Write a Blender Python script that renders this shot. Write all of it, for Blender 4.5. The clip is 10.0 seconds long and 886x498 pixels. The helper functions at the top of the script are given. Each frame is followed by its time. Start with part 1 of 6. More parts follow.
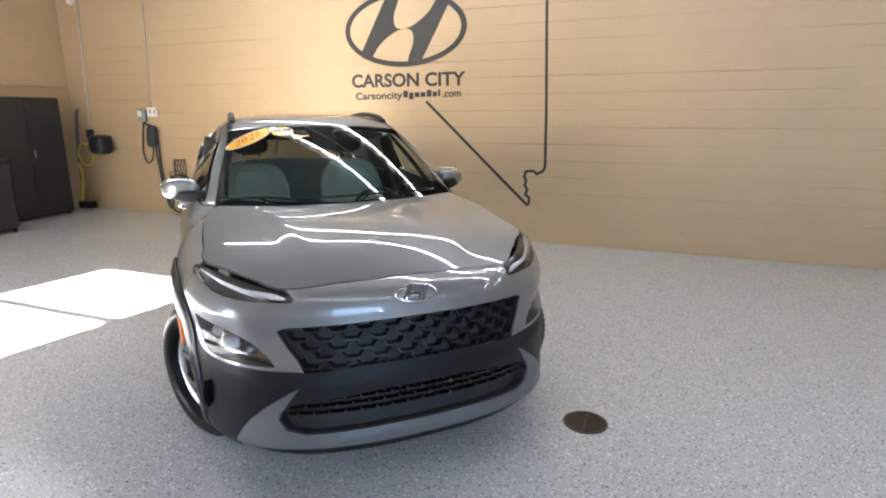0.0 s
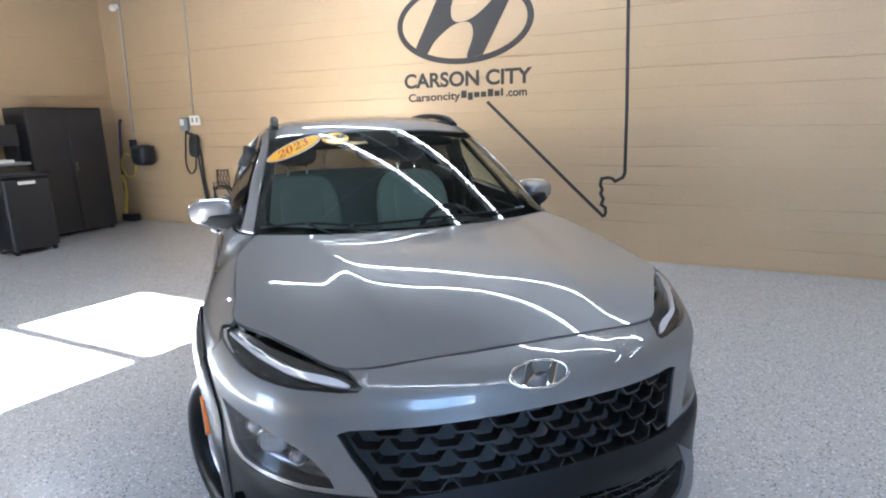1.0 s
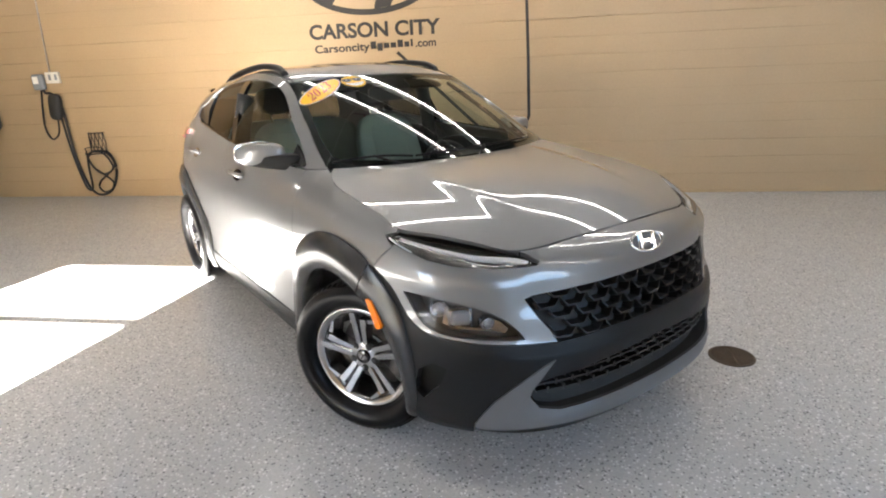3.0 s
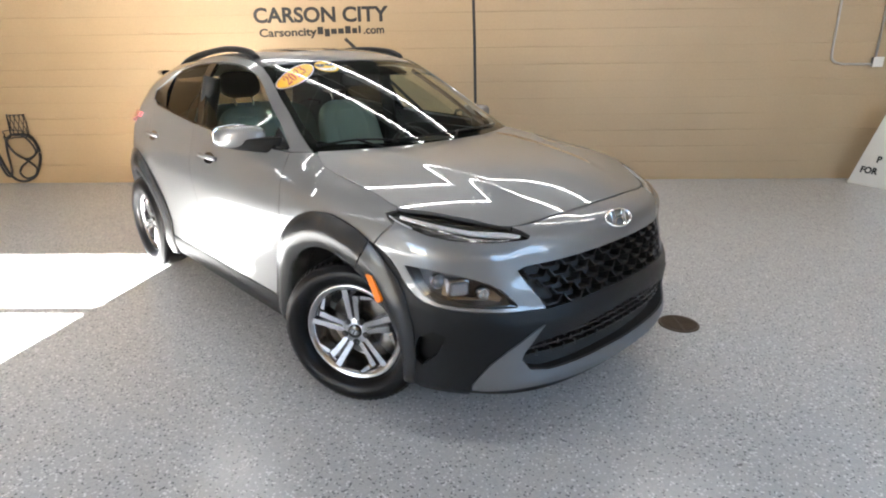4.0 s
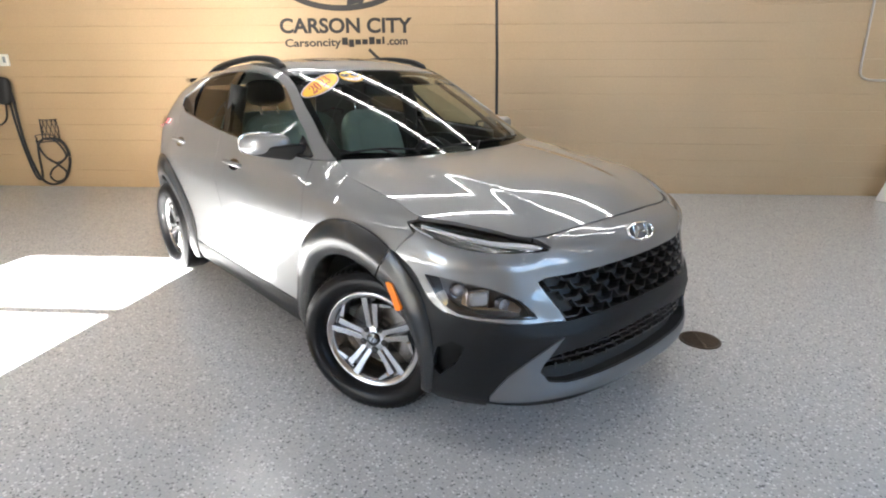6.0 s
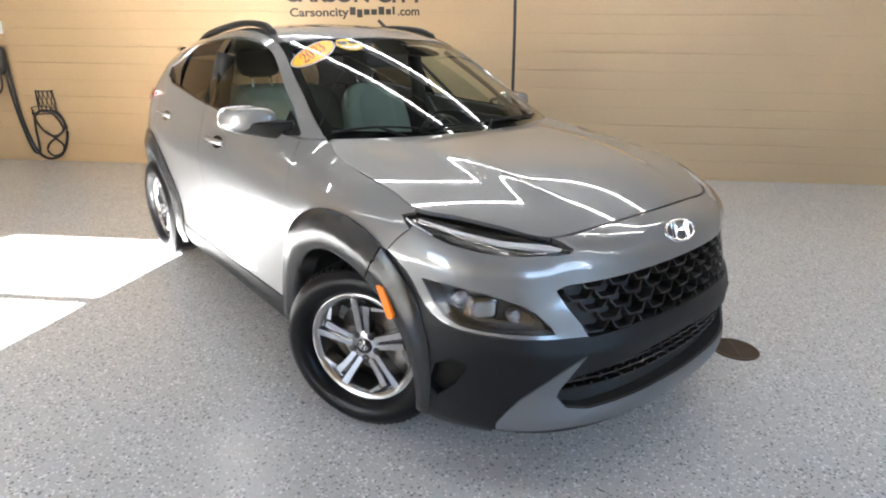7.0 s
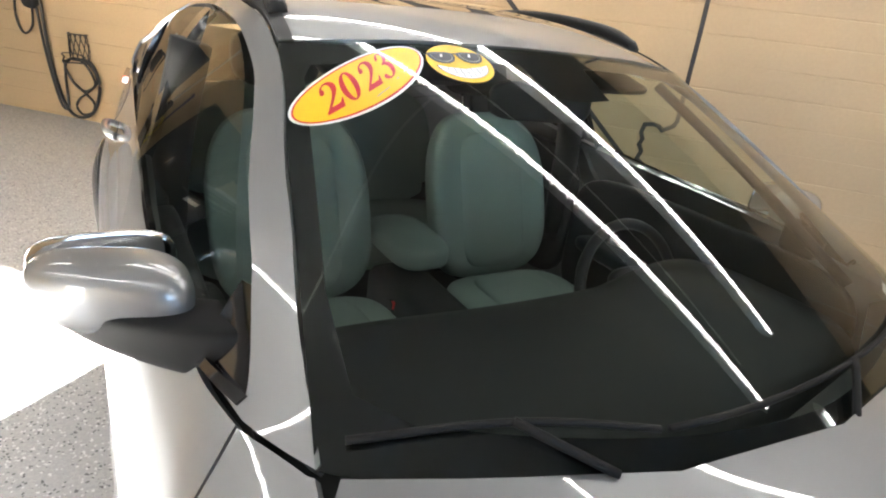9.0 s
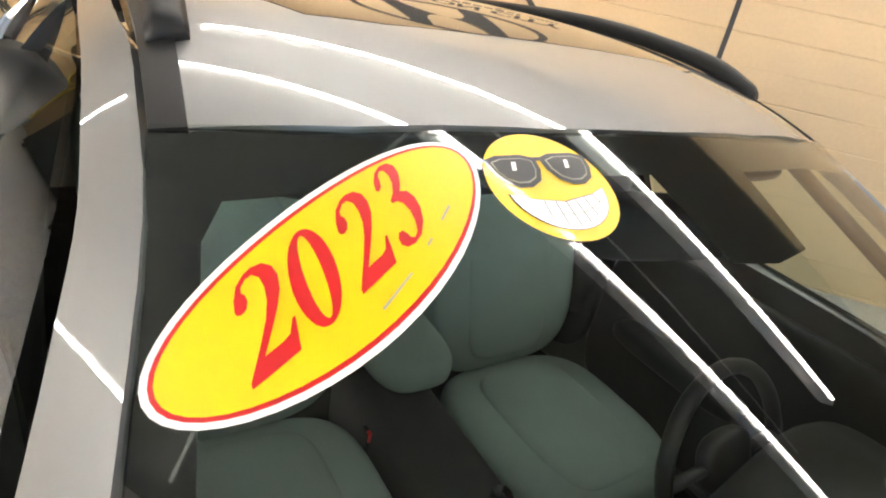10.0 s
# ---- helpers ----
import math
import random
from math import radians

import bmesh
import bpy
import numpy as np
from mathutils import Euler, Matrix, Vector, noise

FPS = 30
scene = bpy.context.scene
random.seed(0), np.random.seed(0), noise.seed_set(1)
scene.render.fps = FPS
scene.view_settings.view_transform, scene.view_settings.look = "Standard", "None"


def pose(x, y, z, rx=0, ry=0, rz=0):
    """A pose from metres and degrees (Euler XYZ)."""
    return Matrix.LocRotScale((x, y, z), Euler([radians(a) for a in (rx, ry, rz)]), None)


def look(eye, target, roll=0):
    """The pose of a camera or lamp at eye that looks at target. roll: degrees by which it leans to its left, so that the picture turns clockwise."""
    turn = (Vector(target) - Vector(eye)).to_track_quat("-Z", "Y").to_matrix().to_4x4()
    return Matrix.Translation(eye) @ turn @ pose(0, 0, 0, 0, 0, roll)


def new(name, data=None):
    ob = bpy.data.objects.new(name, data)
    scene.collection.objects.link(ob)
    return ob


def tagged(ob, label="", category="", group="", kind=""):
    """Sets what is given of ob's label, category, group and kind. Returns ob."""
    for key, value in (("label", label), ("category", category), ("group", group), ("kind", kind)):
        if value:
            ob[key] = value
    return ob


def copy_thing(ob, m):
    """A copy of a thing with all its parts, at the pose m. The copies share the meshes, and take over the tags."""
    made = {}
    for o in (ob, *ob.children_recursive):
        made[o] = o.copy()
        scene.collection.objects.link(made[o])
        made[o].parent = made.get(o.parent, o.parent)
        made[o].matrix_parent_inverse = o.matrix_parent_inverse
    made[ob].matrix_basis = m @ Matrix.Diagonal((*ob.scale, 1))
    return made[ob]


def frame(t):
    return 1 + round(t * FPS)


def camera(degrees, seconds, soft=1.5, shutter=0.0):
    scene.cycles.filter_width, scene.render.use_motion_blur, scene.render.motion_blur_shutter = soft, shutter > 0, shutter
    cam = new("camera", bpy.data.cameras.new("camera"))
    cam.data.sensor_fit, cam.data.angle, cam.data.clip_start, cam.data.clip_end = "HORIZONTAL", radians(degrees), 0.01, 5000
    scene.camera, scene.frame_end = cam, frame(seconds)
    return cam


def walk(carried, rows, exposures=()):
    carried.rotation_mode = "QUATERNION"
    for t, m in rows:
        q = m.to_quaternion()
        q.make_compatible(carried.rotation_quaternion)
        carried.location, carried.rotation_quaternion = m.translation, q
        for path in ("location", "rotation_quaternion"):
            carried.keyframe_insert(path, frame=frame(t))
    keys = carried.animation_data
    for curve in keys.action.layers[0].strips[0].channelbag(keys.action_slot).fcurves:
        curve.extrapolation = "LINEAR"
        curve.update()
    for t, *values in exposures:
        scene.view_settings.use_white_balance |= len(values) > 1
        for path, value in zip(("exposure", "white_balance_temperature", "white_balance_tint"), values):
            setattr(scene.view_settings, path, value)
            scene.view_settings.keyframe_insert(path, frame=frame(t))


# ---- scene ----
from mathutils.geometry import delaunay_2d_cdt

cam = camera(76.7, 10.0, soft=2.0)
PATH = [
    (0, (1.41, -2.474, 1.531), (0.697, -0.664, 1.067), -0.1),
    (0.5, (1.186, -2.15, 1.52), (0.426, -0.349, 1.097), -0.1),
    (1, (0.905, -1.888, 1.514), (0.057, -0.133, 1.065), -1.3),
    (1.5, (0.594, -2.004, 1.471), (-0.095, -0.204, 0.934), -0.9),
    (2, (0.465, -2.275, 1.466), (-0.048, -0.431, 0.886), -1.7),
    (2.2, (0.466, -2.384, 1.449), (-0.043, -0.545, 0.852), -2.4),
    (3.3, (-0.043, -2.63, 1.469), (-0.215, -0.734, 0.857), -1.5),
    (3.5, (-0.09, -2.663, 1.454), (-0.182, -0.768, 0.823), -0.9),
    (4, (-0.129, -2.766, 1.469), (-0.186, -0.873, 0.825), -0.7),
    (4.5, (-0.135, -2.804, 1.466), (-0.207, -0.904, 0.848), -0.2),
    (5, (-0.146, -2.807, 1.468), (-0.245, -0.905, 0.859), 0.1),
    (5.5, (-0.149, -2.802, 1.469), (-0.261, -0.9, 0.862), 0.0),
    (6.8, (-0.124, -2.545, 1.449), (-0.27, -0.654, 0.814), 0.4),
    (7, (-0.126, -2.431, 1.424), (-0.288, -0.556, 0.747), 0.7),
    (7.5, (-0.155, -2.042, 1.413), (-0.423, -0.241, 0.585), 2.6),
    (8, (-0.318, -1.593, 1.406), (-0.701, 0.162, 0.527), 3.6),
    (8.5, (-0.46, -1.047, 1.426), (-0.868, 0.729, 0.602), 5.7),
    (9, (-0.615, -0.577, 1.527), (-1.011, 1.22, 0.743), 7.3),
    (9.5, (-0.808, -0.188, 1.592), (-1.143, 1.606, 0.774), 10.3),
    (10, (-0.892, 0.031, 1.591), (-1.135, 1.809, 0.709), 12.2),
]
EXPOSURES = [(0.0, 5.82, 5900, 10), (1.0, 5.8, 5250, 10), (1.5, 5.75, 7400, 15), (2.0, 5.75, 8100, 20), (3.3, 5.72, 6100, 10), (5.5, 5.75, 6050, 10), (7.5, 5.92, 6050, 10), (8.5, 5.88, 6150, 10), (9.0, 6.1, 6200, 10), (9.5, 6.5, 6100, 10), (10.0, 6.47, 6600, 10)]
walk(cam, [(t, look(eye, target, roll)) for t, eye, target, roll in PATH], EXPOSURES)

# ---- daylight: low sun through the glazed door behind the camera ----
SUN_UP, SUN_SIDE = 25.0, 0.12
world = bpy.data.worlds.new("sky")
scene.world = world
world.use_nodes = True
wt = world.node_tree
sky = wt.nodes.new("ShaderNodeTexSky")
sky.sky_type, sky.sun_disc = "NISHITA", False
sky.sun_elevation = radians(SUN_UP)
sky.sun_rotation = math.atan2(-SUN_SIDE, -1.0)
wt.links.new(sky.outputs[0], wt.nodes["Background"].inputs[0])
wt.nodes["Background"].inputs[1].default_value = 0.06
sun_data = bpy.data.lights.new("sun", "SUN")
sun_data.energy, sun_data.angle, sun_data.color = 5.0, radians(0.5), (1.0, 0.95, 0.86)
sun = new("sun", sun_data)
sun.rotation_euler = Vector((SUN_SIDE, 1.0, -math.tan(radians(SUN_UP)))).to_track_quat("-Z", "Y").to_euler()


# ---- materials ----
def material(name, color, rough=0.5, metal=0.0, coat=0.0, grain=0.0, grain_scale=60.0, stain=0.0, stain_scale=1.5,
             bump=0.0, bump_scale=200.0, spread=0.0, shine=0.5):
    """A surface with fine grain, broad stains and relief, in object metres."""
    m = bpy.data.materials.new(name)
    m.use_nodes = True
    nt = m.node_tree
    b = nt.nodes["Principled BSDF"]
    b.inputs["Base Color"].default_value = (*color, 1)
    b.inputs["Roughness"].default_value = rough
    b.inputs["Metallic"].default_value = metal
    b.inputs["Coat Weight"].default_value = coat
    b.inputs["Coat Roughness"].default_value = 0.03
    b.inputs["Specular IOR Level"].default_value = shine
    co = nt.nodes.new("ShaderNodeTexCoord")
    col = None

    def noise_tex(scale, detail=4.0):
        n = nt.nodes.new("ShaderNodeTexNoise")
        n.inputs["Scale"].default_value, n.inputs["Detail"].default_value = scale, detail
        nt.links.new(co.outputs["Object"], n.inputs["Vector"])
        return n

    def mixed(fac_socket, amount, before):
        ramp = nt.nodes.new("ShaderNodeMapRange")
        ramp.inputs[1].default_value, ramp.inputs[2].default_value = 0.25, 0.75
        ramp.inputs[3].default_value, ramp.inputs[4].default_value = 1 - amount, 1 + amount
        nt.links.new(fac_socket, ramp.inputs[0])
        mul = nt.nodes.new("ShaderNodeVectorMath")
        mul.operation = "SCALE"
        if before is None:
            mul.inputs[0].default_value = color
        else:
            nt.links.new(before, mul.inputs[0])
        nt.links.new(ramp.outputs[0], mul.inputs["Scale"])
        return mul.outputs[0]

    if grain:
        col = mixed(noise_tex(grain_scale).outputs[0], grain, col)
    if stain:
        col = mixed(noise_tex(stain_scale, 6.0).outputs[0], stain, col)
    if spread:
        info = nt.nodes.new("ShaderNodeObjectInfo")
        col = mixed(info.outputs["Random"], spread, col)
    if col is not None:
        nt.links.new(col, b.inputs["Base Color"])
    if bump:
        bn = nt.nodes.new("ShaderNodeBump")
        bn.inputs["Strength"].default_value, bn.inputs["Distance"].default_value = bump, 0.004
        nt.links.new(noise_tex(bump_scale, 3.0).outputs[0], bn.inputs["Height"])
        nt.links.new(bn.outputs[0], b.inputs["Normal"])
    return m


def flake_floor(name):
    """Glossy clear-coated epoxy floor, broadcast with grey, white and black chips."""
    m = material(name, (0.4, 0.4, 0.4), 0.26)
    nt = m.node_tree
    b = nt.nodes["Principled BSDF"]
    b.inputs["Coat Roughness"].default_value = 0.12
    co = nt.nodes.new("ShaderNodeTexCoord")
    chips = nt.nodes.new("ShaderNodeTexVoronoi")
    chips.inputs["Scale"].default_value = 140.0
    nt.links.new(co.outputs["Object"], chips.inputs["Vector"])
    tone = nt.nodes.new("ShaderNodeValToRGB")
    tone.color_ramp.interpolation = "CONSTANT"
    e = tone.color_ramp.elements
    e[0].position, e[0].color = 0.0, (0.20, 0.20, 0.205, 1)
    e[1].position, e[1].color = 0.055, (0.47, 0.47, 0.475, 1)
    for p, c in ((0.35, (0.50, 0.50, 0.50, 1)), (0.68, (0.53, 0.528, 0.525, 1)), (0.93, (0.78, 0.777, 0.773, 1))):
        k = e.new(p)
        k.color = c
    split = nt.nodes.new("ShaderNodeSeparateColor")
    nt.links.new(chips.outputs["Color"], split.inputs[0])
    nt.links.new(split.outputs[0], tone.inputs[0])
    wide = nt.nodes.new("ShaderNodeTexNoise")
    wide.inputs["Scale"].default_value, wide.inputs["Detail"].default_value = 0.8, 5.0
    nt.links.new(co.outputs["Object"], wide.inputs["Vector"])
    span = nt.nodes.new("ShaderNodeMapRange")
    span.inputs[1].default_value, span.inputs[2].default_value = 0.3, 0.7
    span.inputs[3].default_value, span.inputs[4].default_value = 0.99, 1.01
    nt.links.new(wide.outputs[0], span.inputs[0])
    mul = nt.nodes.new("ShaderNodeVectorMath")
    mul.operation = "SCALE"
    nt.links.new(tone.outputs[0], mul.inputs[0])
    nt.links.new(span.outputs[0], mul.inputs["Scale"])
    nt.links.new(mul.outputs[0], b.inputs["Base Color"])
    gloss = nt.nodes.new("ShaderNodeMapRange")
    gloss.inputs[1].default_value, gloss.inputs[2].default_value = 0.3, 0.7
    gloss.inputs[3].default_value, gloss.inputs[4].default_value = 0.17, 0.20
    nt.links.new(wide.outputs[0], gloss.inputs[0])
    nt.links.new(gloss.outputs[0], b.inputs["Roughness"])
    return m


def glow(name, color, strength):
    m = bpy.data.materials.new(name)
    m.use_nodes = True
    b = m.node_tree.nodes["Principled BSDF"]
    b.inputs["Base Color"].default_value = (0.8, 0.8, 0.8, 1)
    b.inputs["Emission Color"].default_value = (*color, 1)
    b.inputs["Emission Strength"].default_value = strength
    return m


def glass(name, tint=(1, 1, 1), clear=0.85):
    """A thin pane: mostly clear, with a mirror gloss at a grazing angle."""
    m = bpy.data.materials.new(name)
    m.use_nodes = True
    nt = m.node_tree
    nt.nodes.remove(nt.nodes["Principled BSDF"])
    out = nt.nodes["Material Output"]
    tr = nt.nodes.new("ShaderNodeBsdfTransparent")
    tr.inputs[0].default_value = tuple(c * clear for c in tint) + (1,)
    gl = nt.nodes.new("ShaderNodeBsdfGlossy")
    gl.inputs["Roughness"].default_value = 0.004
    lw = nt.nodes.new("ShaderNodeLayerWeight")
    lw.inputs[0].default_value = 0.5
    power = nt.nodes.new("ShaderNodeMath")
    power.operation = "POWER"
    power.inputs[1].default_value = 5.0
    nt.links.new(lw.outputs["Facing"], power.inputs[0])
    fr = nt.nodes.new("ShaderNodeMapRange")
    fr.inputs[3].default_value, fr.inputs[4].default_value = 0.055, 1.0
    nt.links.new(power.outputs[0], fr.inputs[0])
    mx = nt.nodes.new("ShaderNodeMixShader")
    nt.links.new(fr.outputs[0], mx.inputs[0])
    nt.links.new(tr.outputs[0], mx.inputs[1])
    nt.links.new(gl.outputs[0], mx.inputs[2])
    nt.links.new(mx.outputs[0], out.inputs[0])
    return m


WALL_PAINT = material("beige block paint", (0.43, 0.308, 0.176), 0.5, grain=0.04, grain_scale=40, stain=0.05, stain_scale=0.9, bump=0.25, bump_scale=120)
CEILING_PAINT = material("dark ceiling paint", (0.07, 0.068, 0.065), 0.7, grain=0.04, stain=0.06)
FLOOR = flake_floor("flake epoxy floor")
SIGN_BLACK = material("black wall paint", (0.018, 0.016, 0.015), 0.55, grain=0.15, stain=0.1, bump=0.2)
FRAME_METAL = material("dark bronze aluminium", (0.06, 0.055, 0.05), 0.4, metal=0.6, grain=0.08)
TUBE = glow("white light tube", (1.0, 0.95, 0.88), 0.68)
SKY_CARD = glow("pale blue daylight", (0.45, 0.70, 1.0), 0.21)
FIXTURE = material("white enamel fixture", (0.8, 0.8, 0.78), 0.4, grain=0.03)
CLEAR = glass("clear pane")
ASPHALT = material("grey asphalt", (0.06, 0.06, 0.06), 0.8, grain=0.3, stain=0.2, bump=0.5)
BLACK_STEEL = material("black powder-coated steel", (0.012, 0.013, 0.016), 0.38, grain=0.12, stain=0.12, bump=0.08)
BLACK_RUBBER = material("black rubber", (0.02, 0.02, 0.02), 0.55, grain=0.15, bump=0.2)
GREY_BOX = material("grey enamelled box", (0.22, 0.24, 0.26), 0.45, grain=0.06, stain=0.06)
WHITE_PLASTIC = material("white plastic", (0.75, 0.72, 0.66), 0.4, grain=0.03, stain=0.05)
YELLOW_HOSE = material("yellow rubber hose", (0.62, 0.48, 0.05), 0.45, grain=0.08)
GALVANISED = material("galvanised conduit", (0.5, 0.46, 0.4), 0.45, metal=0.3, grain=0.08)


# ---- mesh helpers ----
def mesh_of(bm, name="mesh", smooth=False):
    me = bpy.data.meshes.new(name)
    bm.to_mesh(me)
    bm.free()
    if smooth:
        me.shade_smooth()
    return me


def part(name, bm, mat, parent=None, label="", smooth=False):
    """Links a bmesh as one mesh object under a thing."""
    ob = new(name, mesh_of(bm, name, smooth) if isinstance(bm, bmesh.types.BMesh) else bm)
    if mat is not None:
        ob.data.materials.append(mat)
    ob.parent = parent
    return tagged(ob, label)


def thing(name, m, label, category, group="", kind=""):
    ob = new(name)
    ob.matrix_world = m
    return tagged(ob, label, category, group, kind)


def box(bm, lo, hi, bevel=0.0, seg=2):
    """A box between two corners, with rounded edges."""
    lo, hi = Vector(lo), Vector(hi)
    r = bmesh.ops.create_cube(bm, size=1.0, matrix=Matrix.Translation((lo + hi) / 2) @ Matrix.Diagonal((*(hi - lo), 1)))
    if bevel:
        edges = list({e for v in r["verts"] for e in v.link_edges})
        bmesh.ops.bevel(bm, geom=edges, offset=bevel, segments=seg, affect="EDGES", profile=0.5)
    return bm


def boxed(lo, hi, bevel=0.0, seg=2):
    return box(bmesh.new(), lo, hi, bevel, seg)


def catmull(points, n):
    """A smooth line through points, n steps between each two."""
    p = [Vector(q) for q in points]
    p = [2 * p[0] - p[1]] + p + [2 * p[-1] - p[-2]]
    out = []
    for i in range(1, len(p) - 2):
        a, b, c, d = p[i - 1:i + 3]
        for k in range(n):
            t = k / n
            out.append(0.5 * (2 * b + (c - a) * t + (2 * a - 5 * b + 4 * c - d) * t * t + (3 * b - a - 3 * c + d) * t ** 3))
    return out + [p[-2]]


def tube(bm, line, radius, sides=8, closed=False):
    """A round rod along a line; radius may be a list."""
    n = len(line)
    rings = []
    up = Vector((0, 0, 1))
    for i, p in enumerate(line):
        a = line[i - 1] if i or closed else p
        b = line[(i + 1) % n] if i < n - 1 or closed else p
        d = (b - a).normalized()
        side = d.cross(up)
        if side.length < 1e-3:
            side = d.cross(Vector((0, 1, 0)))
        side.normalize()
        top = side.cross(d)
        r = radius[i] if isinstance(radius, (list, tuple)) else radius
        rings.append([bm.verts.new(p + r * (math.cos(t) * side + math.sin(t) * top)) for t in (2 * math.pi * k / sides for k in range(sides))])
    for i in range(n if closed else n - 1):
        a, b = rings[i], rings[(i + 1) % n]
        for k in range(sides):
            bm.faces.new((a[k], a[(k + 1) % sides], b[(k + 1) % sides], b[k]))
    if not closed:
        bm.faces.new(rings[0][::-1])
        bm.faces.new(rings[-1])
    return bm


def spin(bm, profile, sides=32, axis="Z", m=None):
    """A turned body: profile is (radius, height) pairs."""
    m = m or Matrix.Identity(4)
    rings = []
    for r, h in profile:
        rings.append([bm.verts.new(m @ Vector((r * math.cos(t), r * math.sin(t), h))) for t in (2 * math.pi * k / sides for k in range(sides))])
    for a, b in zip(rings, rings[1:]):
        for k in range(sides):
            bm.faces.new((a[k], a[(k + 1) % sides], b[(k + 1) % sides], b[k]))
    return bm


def slab(bm, outline, depth, m=None):
    """A flat plate: an outline in x, y, thickened along z."""
    m = m or Matrix.Identity(4)
    low = [bm.verts.new(m @ Vector((x, y, 0))) for x, y in outline]
    top = [bm.verts.new(m @ Vector((x, y, depth))) for x, y in outline]
    n = len(outline)
    bm.faces.new(top)
    bm.faces.new(low[::-1])
    for i in range(n):
        bm.faces.new((low[i], low[(i + 1) % n], top[(i + 1) % n], top[i]))
    return bm


def pillow(half, power=4.0, n=14, m=None, bend=None, bm=None):
    """A rounded block: a cube of n steps pushed towards a superellipsoid."""
    bm = bm or bmesh.new()
    m = m or Matrix.Identity(4)
    r = bmesh.ops.create_cube(bm, size=2.0)
    bmesh.ops.subdivide_edges(bm, edges=list({e for v in r["verts"] for e in v.link_edges}), cuts=n - 1, use_grid_fill=True)
    for v in bm.verts:
        p = v.co
        k = (abs(p.x) ** power + abs(p.y) ** power + abs(p.z) ** power) ** (1 / power)
        q = Vector((p.x / k * half[0], p.y / k * half[1], p.z / k * half[2]))
        v.co = m @ (bend(q) if bend else q)
    return bm


def lettering(text, size, depth=0.0, bold=0.0):
    """Outline letters of the built-in font as a mesh in the x-y plane, centred."""
    c = bpy.data.curves.new("lettering", "FONT")
    c.body, c.size, c.extrude, c.align_x, c.align_y = text, size, depth, "CENTER", "CENTER"
    c.offset = bold
    ob = new("lettering", c)
    bpy.context.view_layer.update()
    me = bpy.data.meshes.new_from_object(ob.evaluated_get(bpy.context.evaluated_depsgraph_get()))
    bpy.data.objects.remove(ob)
    return me


# ---- room ----
NORTH, WEST, EAST, SOUTH, TOP = 4.26, -7.95, 7.6, -4.6, 3.55
COURSE = 0.195


def block_wall(name, m, length, label):
    """A painted block wall: courses one above another, with joints that fill and open along their way."""
    wall = thing(name, m, label, "wall", kind="structure")
    part("backing", boxed((-0.15, 0.012, -0.05), (length + 0.15, 0.2, TOP), 0), WALL_PAINT, wall)
    steps = int(length / 0.1)
    for k in range(int(TOP / COURSE) + 1):
        z0 = k * COURSE + 0.03 - COURSE
        z1 = min(z0 + COURSE, TOP)
        z0 = max(z0, 0.0)
        bm = bmesh.new()
        rows = []
        for i in range(steps + 1):
            x = length * i / steps
            low = 0.006 * max(0.0, noise.noise((x * 0.55, k * 3.1, 7.0)) + 0.32)
            high = 0.006 * max(0.0, noise.noise((x * 0.55, (k + 1) * 3.1, 7.0)) + 0.32)
            rows.append([bm.verts.new(p) for p in ((x, low + 0.0022, z0), (x, low + 0.001, z0 + 0.0015), (x, 0.0, z0 + 0.008), (x, 0.0, z1 - 0.008), (x, high + 0.001, z1 - 0.0015), (x, high + 0.0022, z1))])
        for a, b in zip(rows, rows[1:]):
            for j in range(5):
                bm.faces.new((a[j], b[j], b[j + 1], a[j + 1]))
        part("block_course", bm, WALL_PAINT, wall, smooth=False)
    return wall


floor_bm = boxed((WEST - 0.2, SOUTH - 0.2, -0.1), (EAST + 0.2, NORTH + 0.2, 0.0))
tagged(part("floor", floor_bm, FLOOR), "glossy grey epoxy floor with black and white flakes", "floor", kind="structure")
block_wall("wall_north", pose(WEST, NORTH, 0), EAST - WEST, "beige painted concrete block wall with shallow joints")
block_wall("wall_west", pose(WEST, SOUTH, 0, 0, 0, 90), NORTH - SOUTH, "beige painted concrete block side wall")
block_wall("wall_east", pose(EAST, NORTH, 0, 0, 0, -90), NORTH - SOUTH, "beige painted concrete block side wall")
ceil = part("ceiling", boxed((WEST - 0.2, SOUTH - 0.2, TOP), (EAST + 0.2, NORTH + 0.2, TOP + 0.15)), CEILING_PAINT)
tagged(ceil, "plain dark painted ceiling", "ceiling", kind="structure")

# wall behind the camera, with the tall glazed door that lets the sun in
DOOR_L, DOOR_R, DOOR_T, TRANSOM = -4.62, -3.00, 2.90, 2.36
GATE_L, GATE_R, GATE_T = 2.4, 6.2, 3.3
south = thing("wall_south", Matrix.Identity(4), "beige painted wall with a tall glazed door opening", "wall", kind="structure")
for lo, hi in (((WEST, SOUTH - 0.2, 0), (DOOR_L, SOUTH, TOP)), ((DOOR_R, SOUTH - 0.2, 0), (GATE_L, SOUTH, TOP)), ((GATE_R, SOUTH - 0.2, 0), (EAST, SOUTH, TOP)), ((GATE_L, SOUTH - 0.2, GATE_T), (GATE_R, SOUTH, TOP)), ((DOOR_L, SOUTH - 0.2, DOOR_T), (DOOR_R, SOUTH, TOP))):
    part("wall_panel", boxed(lo, hi), WALL_PAINT, south)
door = thing("door_1", pose(DOOR_L, SOUTH - 0.12, 0), "tall aluminium-framed glazed door with a transom light", "door", kind="structure")
dw = DOOR_R - DOOR_L
